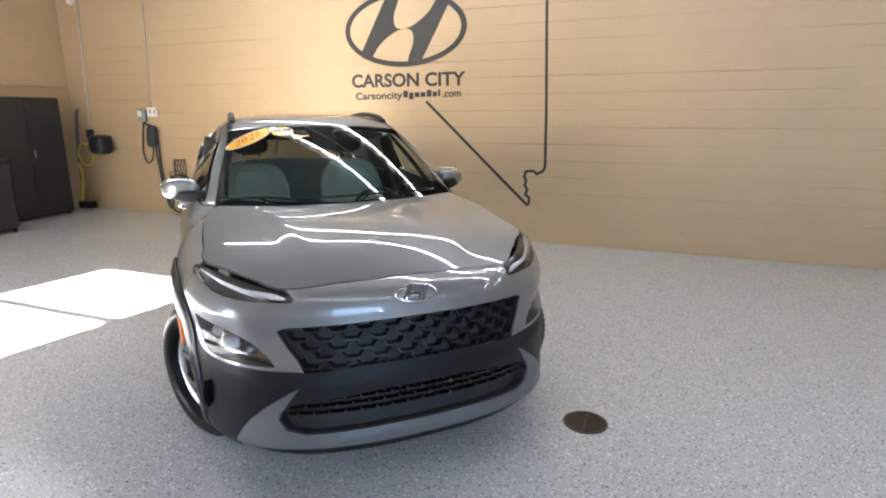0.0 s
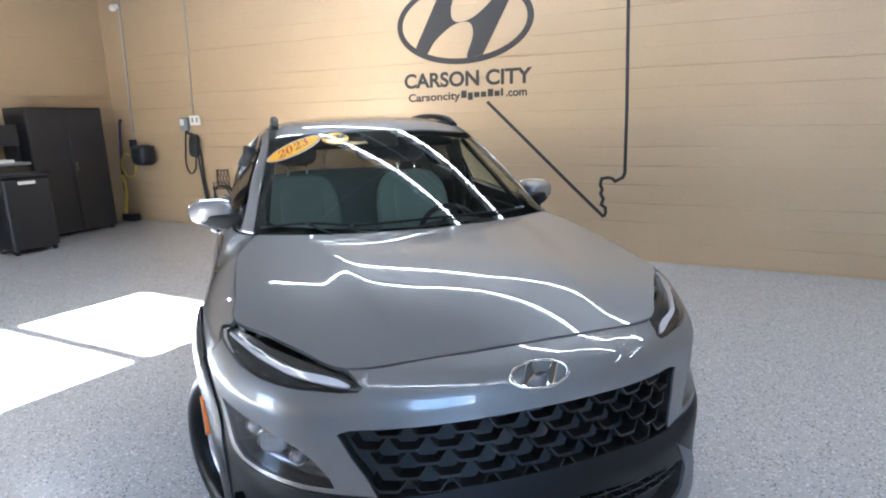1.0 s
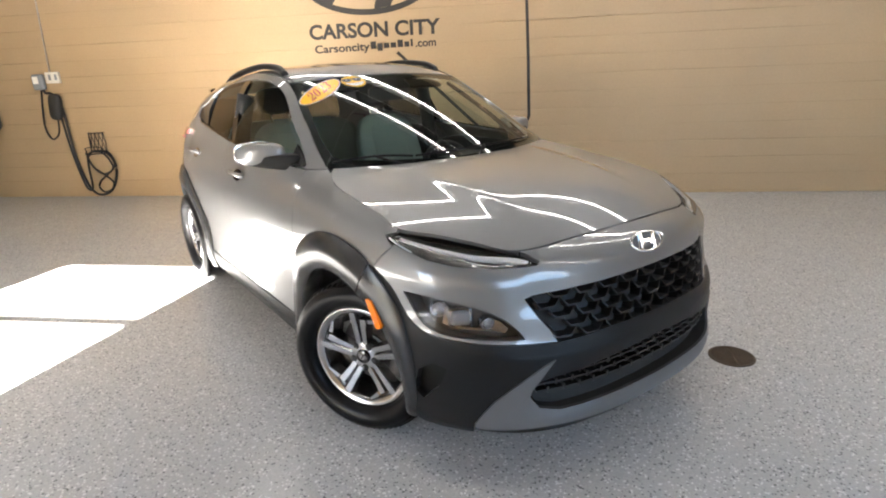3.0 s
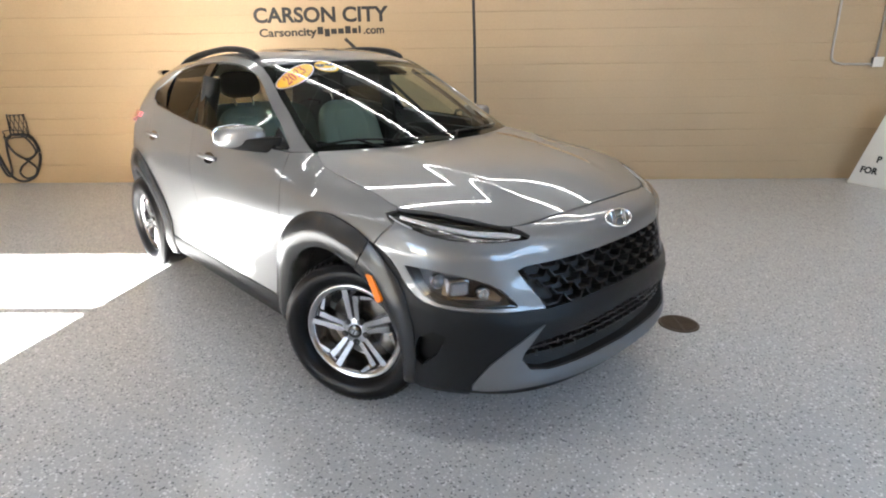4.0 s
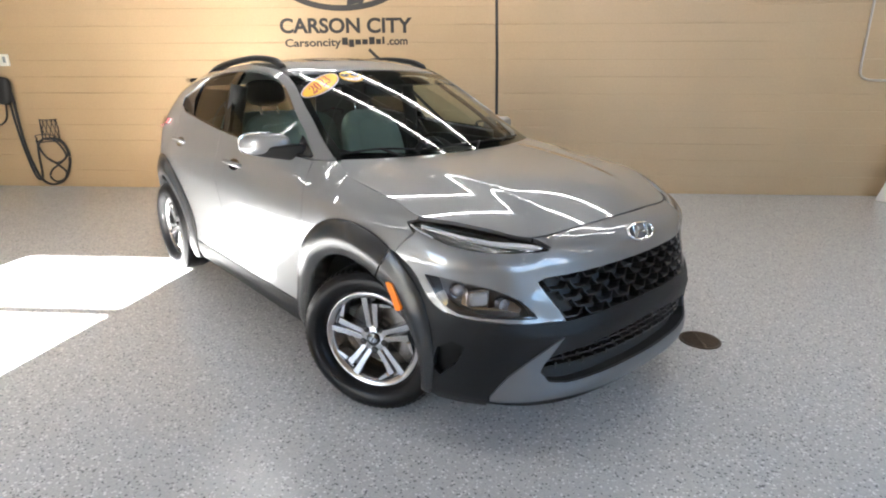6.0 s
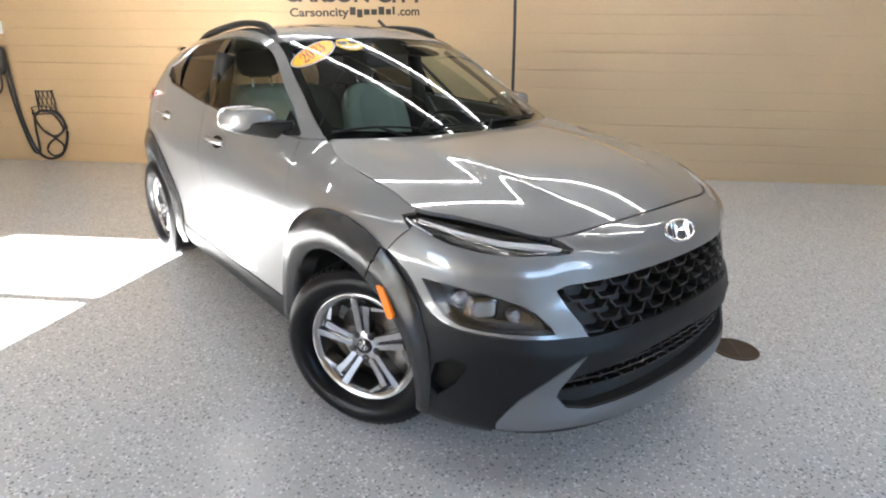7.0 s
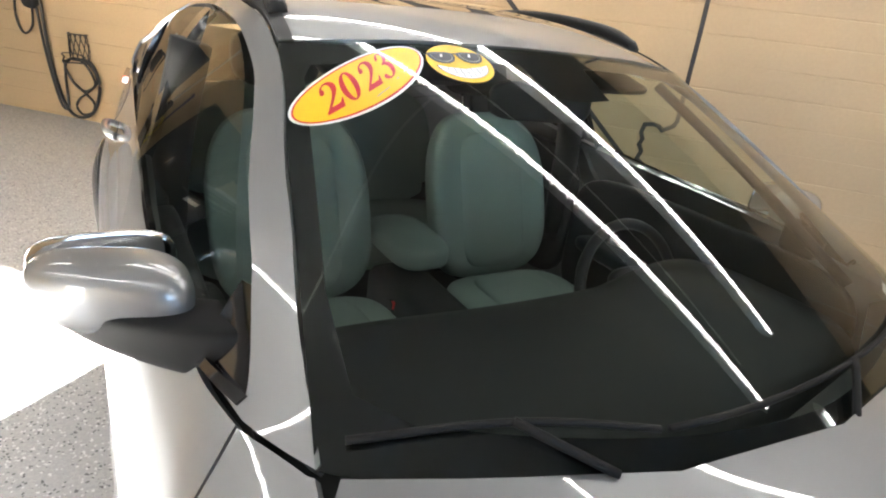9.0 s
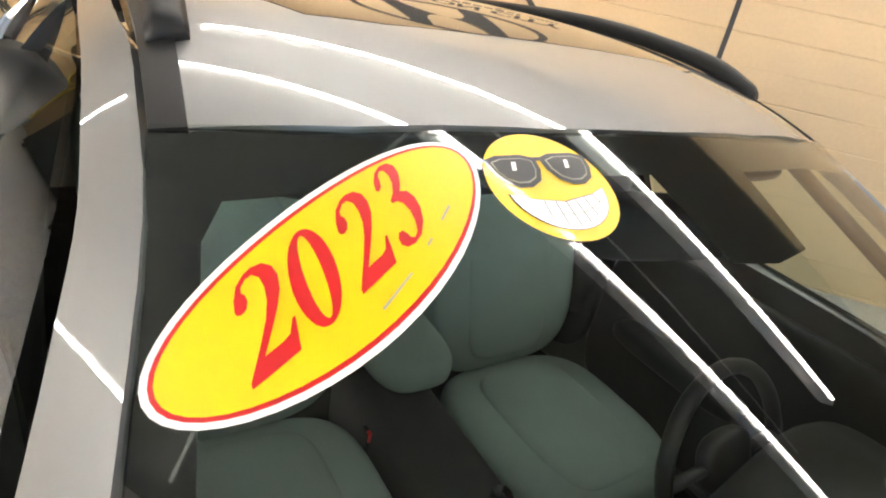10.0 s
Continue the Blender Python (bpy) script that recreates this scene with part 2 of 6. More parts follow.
for lo, hi in (((0, 0, 0), (0.05, 0.06, DOOR_T)), ((dw - 0.05, 0, 0), (dw, 0.06, DOOR_T)), ((0.05, 0, DOOR_T - 0.05), (dw - 0.05, 0.06, DOOR_T)), ((0.05, 0, TRANSOM - 0.025), (dw - 0.05, 0.06, TRANSOM + 0.025)), ((0.05, 0, 0), (dw - 0.05, 0.06, 0.08))):
    part("door_frame", boxed(lo, hi, 0.004), FRAME_METAL, door)
for z0, z1 in ((0.08, TRANSOM - 0.025), (TRANSOM + 0.025, DOOR_T - 0.05)):
    pane = part("pane", boxed((0.05, 0.027, z0), (dw - 0.05, 0.033, z1)), CLEAR, door)
    pane.visible_shadow = False
gate = thing("door_2", pose(GATE_L, SOUTH - 0.12, 0), "sectional garage door with a white lower section and glazed upper ones", "garage door", kind="structure")
gw = GATE_R - GATE_L
for i in range(3):
    part("stile", boxed((gw * i / 2 - 0.04, 0, 0), (gw * i / 2 + 0.04, 0.05, GATE_T), 0.004), FRAME_METAL, gate)
for k in range(5):
    for i in range(2):
        part("rail", boxed((gw * i / 2 + 0.041, 0, GATE_T * k / 4 - 0.04), (gw * (i + 1) / 2 - 0.041, 0.05, GATE_T * k / 4 + 0.04), 0.004), FRAME_METAL, gate)
        if k < 4:
            lo, hi = (gw * i / 2 + 0.041, 0.02, GATE_T * k / 4 + 0.041), (gw * (i + 1) / 2 - 0.041, 0.026, GATE_T * (k + 1) / 4 - 0.041)
            if k < 1:
                part("panel", boxed(lo, (hi[0], 0.04, hi[2])), FIXTURE, gate, "white enamelled door section")
            else:
                part("pane", boxed(lo, hi), CLEAR, gate).visible_shadow = False
card = part("backdrop", boxed((GATE_L - 0.6, SOUTH - 0.75, -0.1), (GATE_R + 0.6, SOUTH - 0.7, GATE_T + 0.4)), SKY_CARD)
tagged(card, "pale blue daylight outside the garage door", "backdrop", kind="structure")
yard = part("ground", boxed((-60, -90, -0.25), (60, SOUTH - 0.2, -0.12)), ASPHALT)
tagged(yard, "grey asphalt yard outside the glazed door", "ground", kind="structure")

# ceiling lights: long bare tubes parallel to the block wall
# Only the two -3.4 to 2.9 rows are known; the rest are added fill.
for y, west, east in ((-1.3, -7.0, 6.8), (1.67, -3.4, 2.9), (2.66, -3.4, 2.9), (1.67, 4.2, 7.1), (2.66, 4.2, 7.1), (1.0, -7.4, -4.6)):
    lamp = thing("strip_light", pose(0, y, 3.36, 0, 0, -6), "long white linear light hung below the ceiling, in known and added fill rows", "lamp", "strip lights")
    part("housing", boxed((west - 0.05, -0.045, 0.03), (east + 0.05, 0.045, 0.19), 0.008), FIXTURE, lamp)
    tb = bmesh.new()
    tube(tb, [Vector((west, 0, 0.01)), Vector((east, 0, 0.01))], 0.0185, 10)
    part("light_tube", tb, TUBE, lamp, "glowing white tube", smooth=True)

for line in (((-3.2, 2.62), (2.6, 1.62)), ((-1.0, 1.75), (-1.66, -0.9))):
    run = thing("ceiling_conduit", Matrix.Identity(4), "thin pale conduit fixed under the dark ceiling", "conduit")
    tb = bmesh.new()
    tube(tb, [Vector((x, y, TOP - 0.012)) for x, y in line], 0.011, 8)
    part("pipe", tb, FIXTURE, run, smooth=True)
# ---- the car's skin: a plan line round the body, set in by an amount that changes with height ----
def steady_slopes(x, y):
    """Slopes of a smooth line through (x, y) that never overshoots; y may have columns."""
    h = np.diff(x).reshape(-1, *([1] * (y.ndim - 1)))
    s = np.diff(y, axis=0) / h
    m = np.zeros_like(y)
    if len(x) > 2:
        w1, w2 = 2 * h[1:] + h[:-1], h[1:] + 2 * h[:-1]
        a, b = s[:-1], s[1:]
        ok = a * b > 0
        with np.errstate(divide="ignore", invalid="ignore"):
            m[1:-1] = np.where(ok, (w1 + w2) / (w1 / np.where(ok, a, 1) + w2 / np.where(ok, b, 1)), 0)
    m[0], m[-1] = s[0], s[-1]
    return m


def line_through(x, y, t):
    """The smooth line through (x, y) at t, straight beyond its ends."""
    x, y, t = np.asarray(x, float), np.asarray(y, float), np.asarray(t, float)
    m = steady_slopes(x, y)
    i = np.clip(np.searchsorted(x, t) - 1, 0, len(x) - 2)
    h = x[i + 1] - x[i]
    r = np.clip((t - x[i]) / h, 0, 1)
    out = (y[i] * (1 + 2 * r) * (1 - r) ** 2 + y[i + 1] * r * r * (3 - 2 * r) + h * (m[i] * r * (1 - r) ** 2 - m[i + 1] * r * r * (1 - r)))
    return out + np.where(t < x[0], (t - x[0]) * m[0], 0) + np.where(t > x[-1], (t - x[-1]) * m[-1], 0)


# plan line, from the middle of the nose round the side to the middle of the tail
PLAN = [(0, -0.84), (0.25, -0.825), (0.45, -0.775), (0.62, -0.68), (0.75, -0.53), (0.83, -0.36), (0.88, -0.15), (0.9, 0.1), (0.9, 0.7), (0.9, 1.4),
        (0.9, 2.1), (0.88, 2.6), (0.80, 2.96), (0.63, 3.20), (0.37, 3.33), (0, 3.37)]


def plan_line():
    p = np.array([tuple(q)[:2] for q in catmull([(-PLAN[1][0], PLAN[1][1], 0)] + [(x, y, 0) for x, y in PLAN], 24)])[24:]
    v = np.concatenate([[0], np.cumsum(np.hypot(*np.diff(p, axis=0).T))])
    return p, v


PLAN_P, PLAN_V = plan_line()
SIDE_V = float(np.interp(0.5, PLAN_P[: len(PLAN_P) // 2 + 40, 1], PLAN_V[: len(PLAN_P) // 2 + 40])) - 0.5   # on the flank v is y + SIDE_V


def plan_at(v):
    x, y = np.interp(v, PLAN_V, PLAN_P[:, 0]), np.interp(v, PLAN_V, PLAN_P[:, 1])
    e = 0.03
    tx = np.interp(v + e, PLAN_V, PLAN_P[:, 0]) - np.sign(v - e) * np.interp(np.abs(v - e), PLAN_V, PLAN_P[:, 0])
    ty = np.interp(v + e, PLAN_V, PLAN_P[:, 1]) - np.interp(np.abs(v - e), PLAN_V, PLAN_P[:, 1])
    n = np.hypot(tx, ty)
    return x, y, ty / n, -tx / n        # the point and the way out


def near_v(x, y):
    """The place on the plan line nearest to a point."""
    return float(PLAN_V[np.argmin((PLAN_P[:, 0] - x) ** 2 + (PLAN_P[:, 1] - y) ** 2)])


# sections: where on the plan line, then height and inset
SECTIONS = []


def section(x, y, *pairs):
    SECTIONS.append((near_v(x, y), np.array(pairs)))


section(0.0, -0.84, (0.20, 0.07), (0.26, 0.012), (0.32, 0.0), (0.40, 0.015), (0.52, 0.015), (0.58, 0.02), (0.66, 0.045), (0.74, 0.07), (0.79, 0.082), (0.83, 0.099), (0.85, 0.117), (0.868, 0.149), (0.885, 0.21))
section(0.3, -0.82, (0.20, 0.065), (0.26, 0.01), (0.31, 0.0), (0.39, 0.015), (0.52, 0.012), (0.58, 0.025), (0.66, 0.05), (0.74, 0.075), (0.79, 0.080), (0.83, 0.095), (0.85, 0.113), (0.868, 0.145), (0.885, 0.205))
section(0.5, -0.755, (0.20, 0.06), (0.26, 0.01), (0.30, 0.0), (0.39, 0.015), (0.525, 0.012), (0.575, 0.035), (0.66, 0.055), (0.73, 0.075), (0.78, 0.078), (0.848, 0.105), (0.872, 0.155), (0.89, 0.20))
section(0.70, -0.60, (0.20, 0.06), (0.28, 0.0), (0.40, 0.004), (0.55, 0.0), (0.62, 0.02), (0.70, 0.03), (0.78, 0.028), (0.84, 0.05), (0.88, 0.09), (0.91, 0.15))
section(0.81, -0.40, (0.20, 0.05), (0.28, 0.01), (0.45, 0.0), (0.58, 0.0), (0.70, 0.016), (0.78, 0.012), (0.86, 0.03), (0.90, 0.055), (0.93, 0.10))
section(0.868, -0.20, (0.20, 0.05), (0.30, 0.02), (0.50, 0.012), (0.70, 0.008), (0.80, 0.008), (0.88, 0.03), (0.906, 0.05), (0.94, 0.09), (0.97, 0.14))
section(0.9, 0.1, (0.20, 0.06), (0.30, 0.03), (0.50, 0.02), (0.70, 0.01), (0.85, 0.01), (0.92, 0.035), (0.97, 0.085), (1.0, 0.14))
section(0.9, 0.5, (0.20, 0.06), (0.30, 0.03), (0.45, 0.034), (0.60, 0.026), (0.72, 0.014), (0.80, 0.012), (0.90, 0.030), (0.98, 0.075), (1.04, 0.125), (1.08, 0.16), (1.2, 0.2), (1.45, 0.3))
section(0.9, 1.2, (0.20, 0.06), (0.32, 0.025), (0.45, 0.034), (0.55, 0.030), (0.70, 0.014), (0.80, 0.006), (0.86, 0.009), (0.92, 0.027), (1.0, 0.058), (1.07, 0.092), (1.10, 0.11), (1.2, 0.155), (1.3, 0.2), (1.4, 0.25), (1.46, 0.295), (1.5, 0.35))
section(0.9, 2.0, (0.20, 0.06), (0.32, 0.025), (0.45, 0.032), (0.55, 0.028), (0.70, 0.014), (0.82, 0.009), (0.92, 0.036), (1.0, 0.08), (1.1, 0.12), (1.16, 0.14), (1.3, 0.205), (1.4, 0.255), (1.46, 0.305), (1.5, 0.36))
section(0.89, 2.6, (0.20, 0.06), (0.50, 0.02), (0.75, 0.008), (0.86, 0.015), (0.95, 0.055), (1.05, 0.1), (1.2, 0.15), (1.35, 0.24), (1.45, 0.31))
section(0.84, 3.02, (0.25, 0.05), (0.5, 0.0), (0.8, 0.01), (1.0, 0.04), (1.1, 0.08), (1.2, 0.14), (1.4, 0.3))
section(0.0, 3.37, (0.25, 0.06), (0.4, 0.0), (0.6, 0.0), (0.8, 0.02), (1.0, 0.05), (1.1, 0.08), (1.2, 0.15), (1.4, 0.33))
SECTION_V = np.array([v for v, _ in SECTIONS])

def bonnet_sheet(x, y):
    """Height of the bonnet's even sheet: a cubic along the car, drooping to the sides."""
    u, v = (x / 0.7) ** 2, (y + 0.1) / 0.5
    k = (1.0305, 0.0523, -0.0430, 0.0321, -0.0499, 0.0460, 0.0040, 0.0021, -0.0184)
    return k[0] + v * (k[1] + v * (k[2] + v * k[3])) + u * (k[4] + v * (k[5] + v * k[6])) + u * u * (k[7] + k[8] * v)


def roof_sheet(x, y):
    """Height of the roof: a smooth arch along the car, drooping to the sides."""
    u, v = (x / 0.55) ** 2, y - 1.06
    return 1.46774 + v * (0.39572 + v * (-0.66721 + v * (0.42272 - 0.10003 * v))) + u * (-0.03437 + v * (0.03253 - 0.01723 * v)) - 0.02488 * u * u


# crown: the upper edge of the sides, along bonnet, windscreen and roof
CROWN = [(0, -0.63, 0.885), (0.25, -0.617, 0.884), (0.49, -0.578, 0.873), (0.60, -0.47, 0.893), (0.68, -0.37, 0.912), (0.766, -0.258, 0.933), (0.762, -0.12, 0.956), (0.760, 0.05, 0.977),
         (0.750, 0.25, 1.003), (0.70, 0.40, 1.03), (0.69, 0.46, 1.065), (0.625, 0.79, 1.25), (0.556, 1.13, 1.44), (0.545, 1.3, 1.476), (0.532, 1.7, 1.494), (0.51, 2.2, 1.48), (0.48, 2.7, 1.424), (0.45, 3.0, 1.36)]
CROWN = [(x, y, bonnet_sheet(x, y) if i < 10 else (roof_sheet(x, y) if i > 11 else z)) for i, (x, y, z) in enumerate(CROWN)]
CROWN_V = np.array([near_v(x, y) for x, y, z in CROWN])
CROWN_Z = np.array([z for x, y, z in CROWN])


def inset_of_crown():
    out = []
    for (x, y, z), v in zip(CROWN, CROWN_V):
        px, py, nx, ny = plan_at(np.array(v))
        out.append(float((px - x) * nx + (py - y) * ny))
    return np.array(out)


CROWN_D = inset_of_crown()


def bare_inset(v, z):
    d = np.stack([line_through(p[:, 0], p[:, 1], z) for _, p in SECTIONS])
    m = steady_slopes(SECTION_V, d)
    i = np.clip(np.searchsorted(SECTION_V, v) - 1, 0, len(SECTION_V) - 2)
    k = np.arange(len(v))
    h = SECTION_V[i + 1] - SECTION_V[i]
    r = (v - SECTION_V[i]) / h
    return d[i, k] * (1 + 2 * r) * (1 - r) ** 2 + d[i + 1, k] * r * r * (3 - 2 * r) + h * (m[i, k] * r * (1 - r) ** 2 - m[i + 1, k] * r * r * (1 - r))


def skin_half(v, z):
    top = line_through(CROWN_V, CROWN_Z, v)
    lift = line_through(CROWN_V, CROWN_D, v) - bare_inset(v, top)
    reach = np.clip(1 - (top - z) / 0.13, 0, 1)
    d = bare_inset(v, z) + lift * reach * reach * (v < CROWN_V[-1])
    x, y, nx, ny = plan_at(v)
    return np.stack([x - d * nx, y - d * ny, z], -1)


def skin(q):
    """Places on the body for rows of (v, z); v under 0 lies on the other side."""
    q = np.asarray(q, float).reshape(-1, 2)
    p = skin_half(np.abs(q[:, 0]), q[:, 1])
    p[:, 0] *= np.where(q[:, 0] < 0, -1, 1)
    return p


def ease(t):
    t = np.clip(t, 0, 1)
    return t * t * (3 - 2 * t)


def ROOF_Z(q):
    x, y = np.asarray(q, float).reshape(-1, 2).T
    return roof_sheet(x, y)



def bonnet(q):
    q = np.asarray(q, float).reshape(-1, 2)
    x, y = q.T
    crease = 0.334 + 0.094 * np.clip((y + 0.45) / 0.6, 0, 1.2)        # a rounded crease on each side, with a hollow outside it
    out = (np.abs(x) - crease) / 0.108
    out = np.clip((out + np.sqrt(out * out + 0.0341)) / 2, 0, 1)
    dome = 0.0114 * (1 - out) ** 2 * ease((y + 0.63) / 0.3) * ease((0.42 - y) / 0.25)
    return np.c_[q, bonnet_sheet(x, y) + dome - 0.0012]


def roof(q):
    q = np.asarray(q, float).reshape(-1, 2)
    return np.c_[q, ROOF_Z(q)]


def screen(q):
    """The windscreen: across from -1 to 1, up from 0 to 1."""
    s, t = np.asarray(q, float).reshape(-1, 2).T
    low = np.c_[0.69 * s, 0.235 + 0.225 * s * s, 1.035 + 0.03 * s * s]
    top = np.c_[0.556 * s, 1.06 + 0.07 * s * s, 1.468 - 0.028 * s * s]
    p = low + (top - low) * t[:, None]
    swell = 0.022 * 4 * t * (1 - t) * (1 - s ** 4)
    return p + swell[:, None] * np.array([0, -0.45, 0.89])


def outward(chart, q, e=0.004):
    q = np.asarray(q, float).reshape(-1, 2)
    n = np.cross(chart(q + [e, 0]) - chart(q - [e, 0]), chart(q + [0, e]) - chart(q - [0, e]))
    n /= np.linalg.norm(n, axis=1, keepdims=True)
    return n


def dense(outline, step):
    out = []
    for a, b in zip(outline, outline[1:] + outline[:1]):
        a, b = np.array(a, float), np.array(b, float)
        n = max(1, int(np.ceil(np.linalg.norm(b - a) / step)))
        out += [tuple(a + (b - a) * k / n) for k in range(n)]
    return out


def within(points, outline):
    x, y = points.T
    inside = np.zeros(len(points), bool)
    o = np.array(outline)
    for (ax, ay), (bx, by) in zip(o, np.roll(o, -1, 0)):
        cross = (ay > y) != (by > y)
        with np.errstate(divide="ignore", invalid="ignore"):
            inside ^= cross & (x < (bx - ax) * (y - ay) / (by - ay) + ax)
    return inside


def shrunk(outline, by):
    """The outline drawn in by a small amount, to leave a gap between panels."""
    o = np.array(outline)
    area = 0.5 * np.sum(o[:, 0] * np.roll(o[:, 1], -1) - np.roll(o[:, 0], -1) * o[:, 1])
    d = np.roll(o, -1, 0) - np.roll(o, 1, 0)
    n = np.c_[-d[:, 1], d[:, 0]] / np.maximum(np.linalg.norm(d, axis=1, keepdims=True), 1e-9)
    return [tuple(p) for p in o + n * by * (1 if area > 0 else -1)]


def panel(name, outline, mat, parent, chart=skin, holes=(), step=0.022, lip=0.014, gap=0.0018, proud=0.0, label="", crossed=1.0):
    """A body panel: an outline on a chart of the skin, laid on it, with turned-in edges."""
    loops = [shrunk(dense(list(outline), step), gap)] + [shrunk(dense(list(h), step), -gap) for h in holes]
    lo, hi = np.min(loops[0], 0), np.max(loops[0], 0)
    gx, gy = np.meshgrid(np.arange(lo[0], hi[0], step), np.arange(lo[1], hi[1], step * 0.9))
    gx = gx + (np.arange(gx.shape[0])[:, None] % 2) * step / 2
    g = np.c_[gx.ravel(), gy.ravel()]
    keep = within(g, loops[0])
    for h in loops[1:]:
        keep &= ~within(g, h)
    rim = np.concatenate([np.array(lp) for lp in loops])
    keep &= np.array([np.min(((rim - p) ** 2).sum(1)) > (0.45 * step) ** 2 for p in g])
    verts = [Vector(p) for p in rim] + [Vector(p) for p in g[keep]]
    edges, start = [], 0
    for lp in loops:
        edges += [(start + i, start + (i + 1) % len(lp)) for i in range(len(lp))]
        start += len(lp)
    vs, es, fs, *_ = delaunay_2d_cdt(verts, edges, [], 0, 1e-6)
    q = np.array([tuple(p) for p in vs])
    mid = np.array([q[list(f)].mean(0) for f in fs])
    keep = within(mid, loops[0])
    for h in loops[1:]:
        keep &= ~within(mid, h)
    faces = [tuple(f) for f, k in zip(fs, keep) if k]
    n = outward(chart, q) * crossed
    p = chart(q) + n * proud
    count = {}
    for f in faces:
        for a, b in zip(f, f[1:] + f[:1]):
            count[(a, b)] = count.get((a, b), 0) + 1
    border = [(a, b) for (a, b) in count if (b, a) not in count]
    if crossed < 0:
        faces = [f[::-1] for f in faces]
    top = len(p)
    ring = sorted({a for e in border for a in e})
    at = {a: i for i, a in enumerate(ring)}
    allp = np.concatenate([p, p[ring], p[ring] - n[ring] * lip]) if lip else p
    if lip:
        k = len(ring)
        for a, b in border:
            f = (top + at[a], top + k + at[a], top + k + at[b], top + at[b])
            faces.append(f if crossed > 0 else f[::-1])
    me = bpy.data.meshes.new(name)
    me.from_pydata([tuple(v) for v in allp], [], faces)
    me.shade_smooth()
    me.update()
    if lip:
        soft = np.zeros((len(allp), 3))
        soft[:top] = n
        soft[top:top + len(ring)] = n[ring]
        soft[top + len(ring):] = n[ring]
        normals = []
        for pl in me.polygons:
            for vi in pl.vertices:
                normals.append(tuple(pl.normal) if vi >= top else tuple(soft[vi]))
        me.normals_split_custom_set(normals)
    else:
        me.normals_split_custom_set_from_vertices([tuple(v) for v in n])
    return part(name, me, mat, parent, label)


def both(half):
    """A full-width outline from its right half, which runs from the middle to the middle."""
    return list(half) + [(-a, b) for a, b in reversed(half) if abs(a) > 1e-9]


def other(outline):
    return [(-a, b) for a, b in reversed(outline)]


def arc(y, z, r, a0, a1, n=24):
    """Part of a circle on the flank, in (v, z), from degrees a0 to a1; 0 points to the tail."""
    return [(SIDE_V + y + r * math.cos(radians(a)), z + r * math.sin(radians(a))) for a in np.linspace(a0, a1, n)]


def rounded_line(points, n=5):
    """A smooth line through the points, without a kink at any of them."""
    p = np.array([points[0]] + list(points) + [points[-1]], float)
    out = []
    for a, b, c, d in zip(p, p[1:], p[2:], p[3:]):
        for t in np.arange(n) / n:
            out.append(0.5 * (2 * b + (c - a) * t + (2 * a - 5 * b + 4 * c - d) * t * t + (3 * b - a - 3 * c + d) * t ** 3))
    return out + [p[-1]]


def crown_line(v0, v1, n):
    v = np.linspace(v0, v1, n)
    return [(float(a), float(b)) for a, b in zip(v, line_through(CROWN_V, CROWN_Z, v))]


PANE_V = [2.0, 2.146, 2.27, 2.404, 2.527, 2.7, 2.9, 3.1, 3.4, 3.6, 3.69, 3.855]
PANE_Z = [1.10, 1.182, 1.257, 1.339, 1.399, 1.446, 1.465, 1.468, 1.449, 1.418, 1.376, 1.287]


def side_glass(q):
    """The side windows: nearly flat from the belt line up to the frame."""
    q = np.asarray(q, float).reshape(-1, 2)
    v, z = np.abs(q[:, 0]), q[:, 1]
    low, top = np.full(len(v), 1.06), np.interp(v, PANE_V, PANE_Z)
    a, b = skin_half(v, low), skin_half(v, top)
    k = (z - low) / (top - low)
    p = a + (b - a) * k[:, None]
    p[:, 0] = (p[:, 0] + 0.012 * 4 * k * (1 - k)) * np.where(q[:, 0] < 0, -1, 1)
    return p


def evened(chart, v, z, deg):
    """A chart of the side evened out: x and y as low-order polynomials of (v, z)."""
    v0, z0 = 2.75, 1.25

    def terms(q):
        a, b = (np.abs(q[:, 0]) - v0) / 0.9, (q[:, 1] - z0) / 0.22
        return np.stack([a ** i * b ** j for i in range(deg[0] + 1) for j in range(deg[1] + 1)], -1)

    q = np.c_[v, z]
    k = np.linalg.lstsq(terms(q), chart(q)[:, :2], rcond=None)[0]

    def even(q):
        q = np.asarray(q, float).reshape(-1, 2)
        p = terms(q) @ k
        return np.c_[p[:, 0] * np.where(q[:, 0] < 0, -1, 1), p[:, 1], q[:, 1]]

    return even


def side_grid(low, drop):
    v = np.repeat(np.linspace(1.9, 3.8, 60), 24)
    top = line_through(CROWN_V, CROWN_Z, v) - drop
    return v, low + (np.maximum(top, low + 0.02) - low) * np.tile(np.linspace(0, 1, 24), 60)


side_pane = evened(side_glass, *side_grid(1.08, 0.03), (2, 2))
frame_skin = evened(skin, *side_grid(1.06, 0.0), (5, 3))

